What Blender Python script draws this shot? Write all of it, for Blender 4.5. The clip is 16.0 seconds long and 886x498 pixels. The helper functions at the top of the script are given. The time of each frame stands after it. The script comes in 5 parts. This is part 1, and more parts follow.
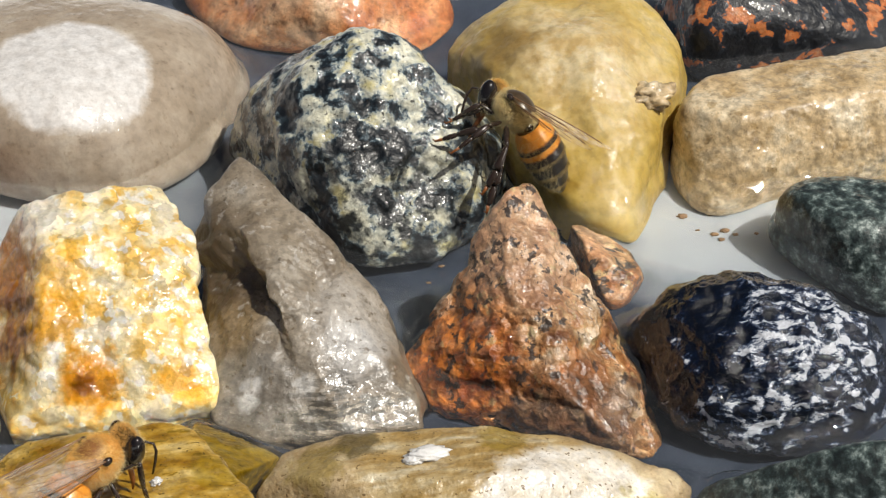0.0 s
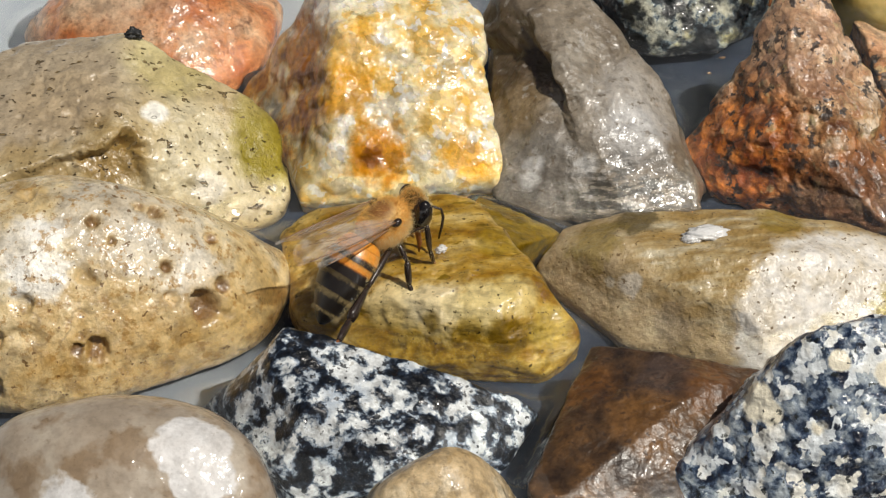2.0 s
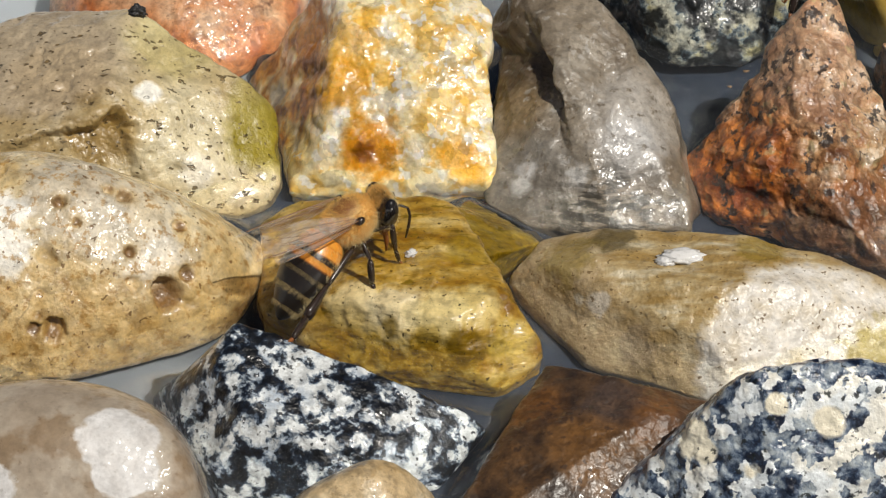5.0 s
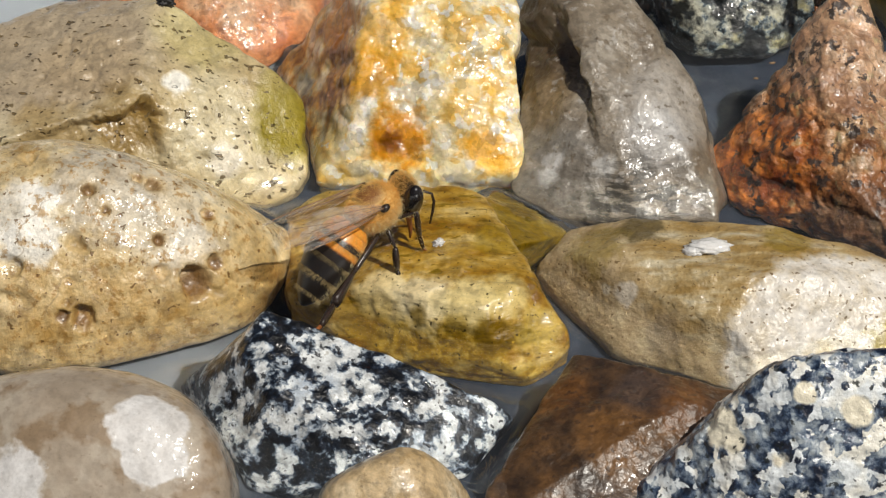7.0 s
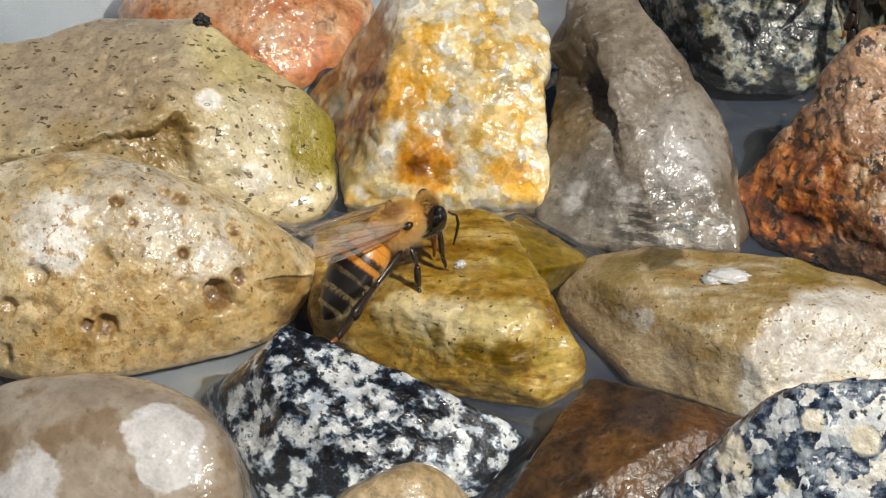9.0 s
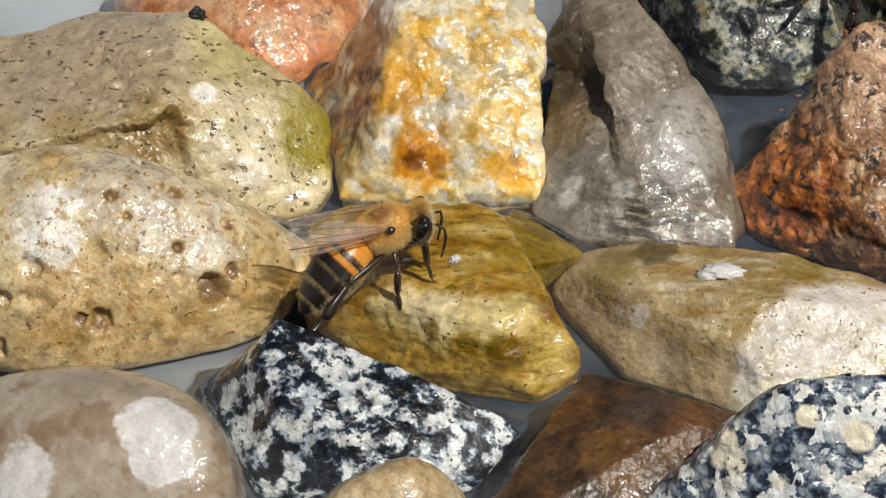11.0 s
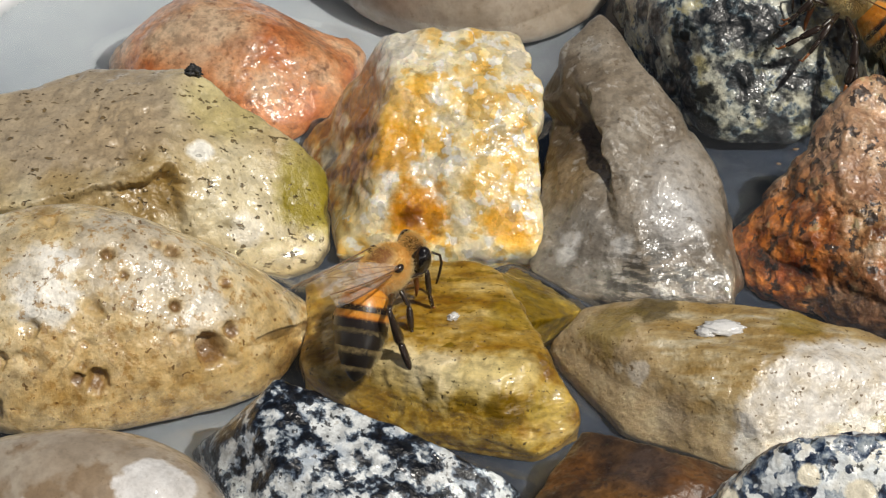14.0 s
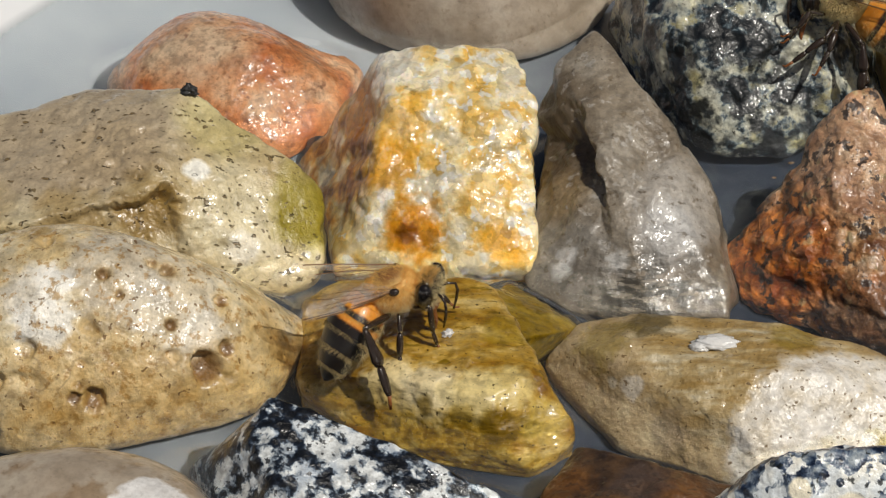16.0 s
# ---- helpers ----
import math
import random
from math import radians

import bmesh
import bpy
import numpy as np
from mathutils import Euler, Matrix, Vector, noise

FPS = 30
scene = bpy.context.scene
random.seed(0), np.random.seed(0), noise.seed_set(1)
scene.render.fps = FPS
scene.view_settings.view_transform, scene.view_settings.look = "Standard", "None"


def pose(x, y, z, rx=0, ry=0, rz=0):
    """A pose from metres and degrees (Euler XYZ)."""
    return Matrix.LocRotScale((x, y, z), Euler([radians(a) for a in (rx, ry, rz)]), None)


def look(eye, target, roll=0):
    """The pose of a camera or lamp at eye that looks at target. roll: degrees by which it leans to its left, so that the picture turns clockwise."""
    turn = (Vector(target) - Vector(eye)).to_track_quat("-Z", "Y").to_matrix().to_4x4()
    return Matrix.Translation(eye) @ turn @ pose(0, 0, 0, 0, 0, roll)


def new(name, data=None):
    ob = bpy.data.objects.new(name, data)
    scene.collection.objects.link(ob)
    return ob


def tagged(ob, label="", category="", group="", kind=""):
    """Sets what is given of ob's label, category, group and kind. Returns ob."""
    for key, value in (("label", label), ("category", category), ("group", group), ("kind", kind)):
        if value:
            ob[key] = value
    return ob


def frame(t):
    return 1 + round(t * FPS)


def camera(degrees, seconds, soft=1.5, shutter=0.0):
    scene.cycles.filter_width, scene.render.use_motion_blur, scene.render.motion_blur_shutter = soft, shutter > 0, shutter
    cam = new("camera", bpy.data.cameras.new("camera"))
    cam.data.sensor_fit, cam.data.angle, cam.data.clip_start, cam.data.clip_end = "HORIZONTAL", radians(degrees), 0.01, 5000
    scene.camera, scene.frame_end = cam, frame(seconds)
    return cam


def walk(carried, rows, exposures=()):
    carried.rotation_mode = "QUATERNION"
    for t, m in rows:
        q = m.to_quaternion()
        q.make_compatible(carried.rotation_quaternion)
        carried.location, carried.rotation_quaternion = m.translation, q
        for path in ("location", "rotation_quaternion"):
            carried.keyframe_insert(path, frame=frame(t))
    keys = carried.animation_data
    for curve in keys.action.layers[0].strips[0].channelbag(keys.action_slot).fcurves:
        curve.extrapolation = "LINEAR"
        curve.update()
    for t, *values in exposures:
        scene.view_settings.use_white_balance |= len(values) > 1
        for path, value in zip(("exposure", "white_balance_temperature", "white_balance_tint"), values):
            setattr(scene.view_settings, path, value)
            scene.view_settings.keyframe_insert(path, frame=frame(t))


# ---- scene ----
from mathutils import Quaternion

MM = 0.001

# ---- camera and its way ----
# seconds, eye and aim in millimetres, roll in degrees
CAMERA_ROWS = (
    (0, (-4.58, -143.47, 125.36), (21.01, 4.20, 25.66), -0.62),
    (0.5, (-5.43, -143.37, 125.30), (19.15, 3.91, 24.77), -0.63),
    (1, (-5.55, -144.92, 125.71), (15.71, 1.77, 23.58), -0.83),
    (1.5, (-6.27, -147.36, 125.24), (6.30, -1.93, 19.92), -1.81),
    (2, (-7.94, -149.42, 124.15), (-1.16, -6.09, 15.47), -2.70),
    (2.5, (-8.76, -148.64, 123.53), (-2.46, -5.85, 14.12), -2.49),
    (3, (-8.03, -147.86, 123.31), (0.26, -5.22, 13.83), -1.80),
    (3.2, (-6.34, -147.85, 123.16), (1.74, -5.27, 13.59), -1.30),
    (5.3, (11.40, -144.51, 125.38), (1.71, -3.62, 13.77), -2.52),
    (5.5, (9.67, -144.85, 125.14), (0.21, -4.11, 13.32), -2.35),
    (6, (10.11, -145.42, 124.96), (-0.44, -4.16, 13.90), -2.60),
    (6.5, (10.27, -145.33, 125.15), (-0.74, -4.18, 14.01), -2.78),
    (7, (9.85, -145.46, 125.07), (0.05, -4.34, 13.76), -2.49),
    (7.5, (10.11, -145.55, 125.02), (0.37, -4.31, 13.85), -2.23),
    (8, (10.77, -145.83, 125.42), (0.59, -3.17, 16.13), -1.76),
    (8.5, (12.41, -146.89, 125.55), (0.79, -4.45, 16.12), -1.39),
    (9, (12.95, -148.32, 124.61), (-1.20, -5.28, 16.26), -1.74),
    (9.5, (12.11, -148.19, 124.30), (-1.32, -4.96, 16.11), -1.58),
    (12, (14.12, -147.89, 124.22), (-0.55, -5.24, 15.43), -1.63),
    (12.5, (13.27, -147.51, 123.67), (-0.79, -4.26, 15.59), -1.49),
    (13, (13.81, -147.02, 123.79), (-0.87, -3.33, 16.37), -1.76),
    (13.5, (13.35, -146.68, 124.32), (-1.28, -2.36, 17.76), -1.91),
    (14, (12.96, -146.80, 124.78), (-0.88, -2.09, 18.63), -1.77),
    (14.5, (13.96, -147.34, 125.13), (-0.70, -1.58, 20.54), -1.99),
    (15, (14.22, -147.22, 125.26), (-1.15, -1.42, 20.83), -2.13),
    (15.5, (13.25, -147.01, 124.58), (-1.35, -1.59, 19.51), -2.21),
    (16, (14.83, -147.10, 125.41), (-0.31, -1.94, 20.06), -2.54),
)
cam = camera(20.0, 16.0, soft=1.25)
walk(cam, [(t, look([v * MM for v in eye], [v * MM for v in aim], roll)) for t, eye, aim, roll in CAMERA_ROWS],
     exposures=((0.0, -0.12), (1.5, -0.18), (2.0, -0.4), (3.0, -0.44), (5.5, -0.42), (9.0, -0.5), (12.0, -0.48), (14.5, -0.52), (16.0, -0.6)))

# ---- sky and sun ----
SUN_AZ, SUN_EL = -38.0, 58.0          # azimuth counted from +x towards +y
world = bpy.data.worlds.new("sky")
scene.world = world
world.use_nodes = True
wn = world.node_tree.nodes
sky = wn.new("ShaderNodeTexSky")
sky.sky_type = "NISHITA"
sky.sun_disc = False
sky.dust_density = 4.0
sky.sun_elevation = radians(SUN_EL)
sky.sun_rotation = radians(90.0 - SUN_AZ)
world.node_tree.links.new(sky.outputs[0], wn["Background"].inputs["Color"])
wn["Background"].inputs["Strength"].default_value = 0.038
sun_data = bpy.data.lights.new("sun", "SUN")
sun_data.energy, sun_data.angle, sun_data.color = 4.2, radians(0.53), (1.0, 0.95, 0.86)
sun = new("sun", sun_data)
sun_dir = Vector((math.cos(radians(SUN_EL)) * math.cos(radians(SUN_AZ)), math.cos(radians(SUN_EL)) * math.sin(radians(SUN_AZ)), math.sin(radians(SUN_EL))))
sun.matrix_world = look(sun_dir * 2.0, (0, 0, 0))


# ---- material helpers ----
class Shade:
    """A node material; lengths in its textures are millimetres of the object's own space."""

    def __init__(self, name, seed=0.0):
        self.mat = bpy.data.materials.new(name)
        self.mat.use_nodes = True
        self.tree = self.mat.node_tree
        self.bsdf = self.tree.nodes["Principled BSDF"]
        coord = self.tree.nodes.new("ShaderNodeTexCoord")
        mapping = self.node("ShaderNodeMapping", Vector=coord.outputs["Object"])
        mapping.inputs["Scale"].default_value = (1000.0, 1000.0, 1000.0)
        mapping.inputs["Location"].default_value = (seed * 7.3, seed * 3.1, seed * 5.7)
        self.place = mapping.outputs[0]
        plain = self.node("ShaderNodeMapping", Vector=coord.outputs["Object"])
        plain.inputs["Scale"].default_value = (1000.0, 1000.0, 1000.0)
        self.local = plain.outputs[0]

    def node(self, kind, **sockets):
        made = self.tree.nodes.new(kind)
        for key, value in sockets.items():
            self.plug(made.inputs[key], value)
        return made

    def plug(self, socket, value):
        if isinstance(value, bpy.types.NodeSocket):
            self.tree.links.new(value, socket)
        elif isinstance(value, tuple) and len(value) == 3 and socket.type == "RGBA":
            socket.default_value = (*value, 1.0)
        else:
            socket.default_value = value

    def stretched(self, scale, turn=(0, 0, 0)):
        m = self.node("ShaderNodeMapping", Vector=self.place)
        m.inputs["Scale"].default_value = scale
        m.inputs["Rotation"].default_value = [radians(a) for a in turn]
        return m.outputs[0]

    def noise(self, size, detail=4.0, rough=0.55, warp=0.0, at=None):
        n = self.node("ShaderNodeTexNoise", Vector=at or self.place, Scale=1.0 / size, Detail=detail, Roughness=rough, Distortion=0.15 * warp)
        return n.outputs["Fac"]

    def cells(self, size, feature="F1", out="Distance", at=None, smooth=0.0):
        n = self.tree.nodes.new("ShaderNodeTexVoronoi")
        n.feature = feature
        self.plug(n.inputs["Vector"], at or self.place)
        n.inputs["Scale"].default_value = 1.0 / size
        if feature == "SMOOTH_F1":
            n.inputs["Smoothness"].default_value = smooth
        return n.outputs[out]

    def warped(self, size, amount):
        """The place, pushed about by noise, so that grains get ragged edges."""
        n = self.node("ShaderNodeTexNoise", Vector=self.place, Scale=1.0 / size, Detail=3.0)
        off = self.node("ShaderNodeVectorMath", **{})
        off.operation = "MULTIPLY_ADD"
        self.plug(off.inputs[0], n.outputs["Color"])
        off.inputs[1].default_value = (amount, amount, amount)
        self.plug(off.inputs[2], self.place)
        return off.outputs[0]

    def ramp(self, fac, stops, ease="LINEAR"):
        n = self.node("ShaderNodeValToRGB", Fac=fac)
        n.color_ramp.interpolation = ease
        line = n.color_ramp.elements
        while len(line) < len(stops):
            line.new(0.5)
        for el, (at, colour) in zip(line, stops):
            el.position = at
            el.color = (colour, colour, colour, 1) if isinstance(colour, (int, float)) else (*colour, 1)
        return n.outputs["Color"]

    def mix(self, fac, a, b, blend="MIX"):
        n = self.tree.nodes.new("ShaderNodeMix")
        n.data_type, n.blend_type = "RGBA", blend
        self.plug(n.inputs[0], fac)
        self.plug(n.inputs[6], a)
        self.plug(n.inputs[7], b)
        return n.outputs[2]

    def maths(self, op, a, b=0.0, clamp=False):
        n = self.tree.nodes.new("ShaderNodeMath")
        n.operation, n.use_clamp = op, clamp
        self.plug(n.inputs[0], a)
        self.plug(n.inputs[1], b)
        return n.outputs[0]

    def blob(self, centre, radius, ragged=0.5, size=2.0, edge=0.25):
        """1 inside a ragged patch round a place of the stone, 0 outside."""
        off = self.node("ShaderNodeVectorMath")
        off.operation = "DISTANCE"
        self.plug(off.inputs[0], self.local)
        off.inputs[1].default_value = centre
        d = self.maths("MULTIPLY_ADD", self.noise(size, 4.0), ragged * radius)
        self.tree.nodes[-1].inputs[2].default_value = -0.5 * ragged * radius
        d = self.maths("ADD", off.outputs["Value"], d)
        return self.ramp(self.maths("DIVIDE", d, radius * 1.5), [((1 - edge) / 1.5, 1.0), ((1 + edge) / 1.5, 0.0)])

    def bump(self, height, depth, normal=None):
        """depth in millimetres for a height of 0 to 1."""
        n = self.node("ShaderNodeBump", Height=height, Distance=depth * MM, Strength=1.0)
        if normal is not None:
            self.plug(n.inputs["Normal"], normal)
        return n.outputs[0]

    def done(self, colour, rough=0.35, normal=None, coat=0.0, coat_rough=0.05, metal=0.0, sub=0.0, sub_radius=(1, 1, 1), sub_scale=1.0, ior=1.5, film=None):
        b = self.bsdf.inputs
        self.plug(b["Base Color"], colour)
        self.plug(b["Roughness"], rough)
        self.plug(b["Metallic"], metal)
        self.plug(b["IOR"], ior)
        self.plug(b["Coat Weight"], coat)
        self.plug(b["Coat Roughness"], coat_rough)
        b["Coat IOR"].default_value = 1.33
        if normal is not None:
            self.plug(b["Normal"], normal)
        if film is not None:
            self.plug(b["Coat Normal"], film)
        if sub:
            b["Subsurface Weight"].default_value = sub
            b["Subsurface Radius"].default_value = sub_radius
            b["Subsurface Scale"].default_value = sub_scale * MM
        return self.mat


# ---- mesh helpers ----
def mesh_object(name, verts, faces, material, parent=None, label="", smooth=True):
    me = bpy.data.meshes.new(name)
    me.from_pydata([tuple(v) for v in verts], [], [tuple(int(i) for i in f) for f in faces])
    me.update()
    if smooth:
        me.polygons.foreach_set("use_smooth", [True] * len(me.polygons))
    if material is not None:
        me.materials.append(material)
    ob = new(name, me)
    if parent is not None:
        ob.parent = parent
    if label:
        tagged(ob, label)
    return ob


def part(name, bm, material, parent, label=""):
    me = bpy.data.meshes.new(name)
    bm.to_mesh(me)
    bm.free()
    me.polygons.foreach_set("use_smooth", [True] * len(me.polygons))
    me.materials.append(material)
    ob = new(name, me)
    ob.parent = parent
    if label:
        tagged(ob, label)
    return ob


def ball(level):
    bm = bmesh.new()
    bmesh.ops.create_icosphere(bm, subdivisions=level, radius=1.0)
    v = np.array([q.co[:] for q in bm.verts])
    f = np.array([[q.index for q in p.verts] for p in bm.faces])
    bm.free()
    return v / np.linalg.norm(v, axis=1)[:, None], f


BALLS = {n: ball(n) for n in (4, 6, 7)}


def way_of(az, el):
    a, e = radians(az), radians(el)
    return (math.cos(a) * math.cos(e), math.sin(a) * math.cos(e), math.sin(e))


# ---- stone materials ----
def wet(s, colour, fine, depth, rough=0.4, film=1.0, film_rough=1.0, coarse=None, coarse_depth=0.0, depth_of_colour=1.12, crystal=0.0, grain=0.3, ripple=1.0, mottle=0.9, strong=0.7, sand=0.5, **more):
    """A wet stone: relief at two scales under a thin uneven film of water; crystal is the size of its flakes."""
    n1 = s.bump(coarse, coarse_depth) if coarse is not None else None
    speck = s.noise(grain, 3.0, 0.6)
    colour = s.mix(1.0, colour, s.ramp(speck, [(0.36, 1.0 - 0.2 * sand), (0.5, 1.0), (0.64, 1.0 + 0.12 * sand)]), "MULTIPLY")
    pock = s.ramp(s.noise(0.5, 2.0, 0.6), [(0.655, 0.0), (0.68, 0.7 * sand)])
    colour = s.mix(pock, colour, s.mix(1.0, colour, (0.34, 0.28, 0.20), "MULTIPLY"))
    if mottle:
        colour = s.mix(1.0, colour, s.ramp(s.noise(mottle, 4.0, 0.6), [(0.38, 1.0 - 0.34 * strong), (0.5, 1.0), (0.62, 1.0 + 0.16 * strong)]), "MULTIPLY")
    if crystal:
        at = s.warped(crystal * 0.9, crystal * 1.3)
        tone = s.node("ShaderNodeSeparateXYZ", Vector=s.cells(crystal, out="Color", at=at)).outputs[0]
        colour = s.mix(1.0, colour, s.ramp(tone, [(0.0, 0.78), (0.55, 1.0), (1.0, 1.12)]), "MULTIPLY")
        n1 = s.bump(tone, crystal * 0.07, n1)
    deep = s.node("ShaderNodeHueSaturation", Saturation=depth_of_colour, Value=1.0, Color=colour)
    colour = s.node("ShaderNodeGamma", Color=deep.outputs[0], Gamma=1.42).outputs[0]     # water deepens the colour
    n2 = s.bump(speck, 0.012 * sand, s.bump(fine, depth, n1))
    sheet = s.bump(s.noise(0.7, 2.0), 0.10 * ripple, s.bump(s.noise(2.0, 2.0), 0.24 * ripple, n1))
    thin = s.ramp(s.noise(2.4, 4.0, 0.6), [(0.38, 0.05 * film_rough), (0.62, 0.2 * film_rough)])
    return s.done(colour, rough, n2, film, thin, film=sheet, **more)


def gold_rock():
    s = Shade("gold_quartzite", 1)
    c = s.ramp(s.noise(3.4, 4.0, 0.55, 0.5), [(0.36, (0.86, 0.80, 0.67)), (0.50, (0.85, 0.76, 0.54)), (0.62, (0.82, 0.64, 0.32))])
    c = s.mix(s.ramp(s.noise(1.7, 3.0, 0.55, 1.0), [(0.56, 0.0), (0.61, 0.65)]), c, (0.80, 0.57, 0.22))
    c = s.mix(s.ramp(s.noise(1.3, 3.0, 0.55, 1.6), [(0.56, 0.0), (0.60, 0.85)]), c, (0.88, 0.86, 0.81))
    left = s.blob((-8.4, 1.0, -0.5), 7.6, 0.5, 3.0, 0.25)
    bars = s.noise(1.5, 3.0, 0.55, 0.6, at=s.stretched((1.0, 0.5, 0.45), (0, 15, 0)))
    side = s.ramp(bars, [(0.36, (0.34, 0.17, 0.04)), (0.46, (0.62, 0.38, 0.12)), (0.54, (0.72, 0.58, 0.34)), (0.62, (0.78, 0.70, 0.54))])
    c = s.mix(left, c, side)
    for where, wide, much, colour in (((-5.2, 4.0, 4.2), 3.0, 0.75, (0.58, 0.30, 0.06)), ((0.2, -8.2, -0.6), 2.4, 0.85, (0.74, 0.40, 0.05)), ((-2.2, -4.3, 3.0), 2.3, 0.7, (0.80, 0.48, 0.10)),
                                      ((-1.2, -1.3, 5.2), 2.3, 0.6, (0.82, 0.54, 0.15)), ((7.3, -8.8, -1.3), 1.7, 0.75, (0.90, 0.56, 0.12)), ((6.0, -6.0, 1.5), 2.4, 0.35, (0.85, 0.60, 0.20))):
        c = s.mix(s.maths("MULTIPLY", s.blob(where, wide, 1.6, 1.3, 0.25), much), c, colour)
    c = s.mix(s.blob((-0.3, -8.3, -0.8), 0.9, 1.6, 0.8, 0.3), c, (0.40, 0.20, 0.04))
    c = s.mix(s.maths("MULTIPLY", s.blob((-3.0, 4.9, 7.3), 2.8, 0.9, 1.5, 0.3), 0.8), c, (0.90, 0.87, 0.80))
    return wet(s, c, s.noise(0.7, 4.0, 0.6), 0.10, 0.4, 1.0, 1.0, s.noise(2.0, 3.0), 0.15, sub=0.3, sand=0.25, sub_radius=(1.0, 0.7, 0.35), sub_scale=0.8, crystal=1.2, strong=0.4, depth_of_colour=1.12, ripple=1.1)


def grey_rock():
    s = Shade("grey_quartz", 2)
    c = s.ramp(s.noise(4.0, 4.0, 0.55, 0.6), [(0.34, (0.25, 0.205, 0.15)), (0.5, (0.36, 0.315, 0.255)), (0.66, (0.47, 0.43, 0.37))])
    # the recess's dark brown holds a stain and the ridge's painted shadow
    for where, wide, much, colour in (((-5.2, 4.0, 2.3), 4.6, 0.85, (0.17, 0.125, 0.08)), ((5.0, -4.1, 1.8), 3.8, 0.75, (0.58, 0.55, 0.51)), ((3.9, -7.0, 0.5), 2.6, 0.6, (0.60, 0.60, 0.60)),
                                      ((-5.0, -2.2, 0.7), 2.4, 0.65, (0.40, 0.30, 0.17)), ((-3.4, -8.4, -2.0), 4.0, 0.5, (0.36, 0.35, 0.33)), ((-1.0, 3.6, 6.1), 4.0, 0.5, (0.40, 0.35, 0.28))):
        c = s.mix(s.maths("MULTIPLY", s.blob(where, wide, 1.0, 1.8, 0.3), much), c, colour)
    frost = s.ramp(s.noise(1.2, 5.0, 0.62, 1.4), [(0.60, 0.0), (0.64, 0.55)])
    c = s.mix(frost, c, (0.58, 0.56, 0.53))
    c = s.mix(s.ramp(s.noise(1.0, 4.0, 0.6, 1.0), [(0.60, 0.0), (0.66, 0.55)]), c, (0.20, 0.15, 0.09))
    for where in ((-4.3, -7.6, -1.5), (-0.1, -9.1, -0.9), (-4.5, -8.4, -2.6)):
        c = s.mix(s.maths("MULTIPLY", s.blob(where, 0.9, 1.6, 0.9, 0.3), 0.75), c, (0.80, 0.79, 0.77))
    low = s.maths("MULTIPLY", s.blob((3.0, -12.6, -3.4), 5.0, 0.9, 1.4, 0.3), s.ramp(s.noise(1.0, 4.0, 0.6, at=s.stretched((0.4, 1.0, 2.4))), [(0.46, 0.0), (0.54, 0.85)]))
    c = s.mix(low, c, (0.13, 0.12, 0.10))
    return wet(s, c, s.noise(0.6, 5.0, 0.65), 0.10, 0.36, 0.7, 1.2, s.cells(2.2, at=s.warped(1.6, 1.4)), 0.22, sub=0.12, sub_radius=(1.0, 0.9, 0.8), sub_scale=0.8, depth_of_colour=1.0, ripple=0.8, strong=0.45, sand=0.5)


def granite_rock():
    s = Shade("green_black_granite", 3)
    at = s.warped(0.7, 0.7)
    dark = s.noise(2.6, 5.0, 0.60, 0.1, at=at)
    c = s.ramp(dark, [(0.42, (0.010, 0.017, 0.024)), (0.47, (0.06, 0.085, 0.10)), (0.495, (0.24, 0.29, 0.32)), (0.52, (0.52, 0.54, 0.50)), (0.60, (0.76, 0.75, 0.65))])
    yel = s.ramp(s.noise(3.0, 3.0), [(0.5, 0.0), (0.62, 0.65)])
    light = s.ramp(dark, [(0.52, 0.0), (0.58, 1.0)])
    c = s.mix(s.maths("MULTIPLY", yel, light), c, (0.62, 0.56, 0.28))
    # dark low front: its shade and wet are painted into the colour
    shade_belt = s.maths("MULTIPLY", s.blob((-1.0, -12.5, -1.5), 9.0, 0.8, 2.5, 0.4), s.ramp(s.noise(1.8, 4.0, 0.6, 0.6), [(0.42, 0.95), (0.56, 0.15)]))
    c = s.mix(shade_belt, c, (0.02, 0.028, 0.032))
    c = s.mix(s.ramp(s.noise(0.5, 3.0), [(0.60, 0.0), (0.70, 0.8)]), c, (0.015, 0.02, 0.025))
    return wet(s, c, s.noise(0.5, 4.0, 0.65), 0.07, 0.5, 1.0, 1.0, s.noise(2.6, 4.0), 0.5, crystal=0.0, ripple=1.3, strong=0.6)


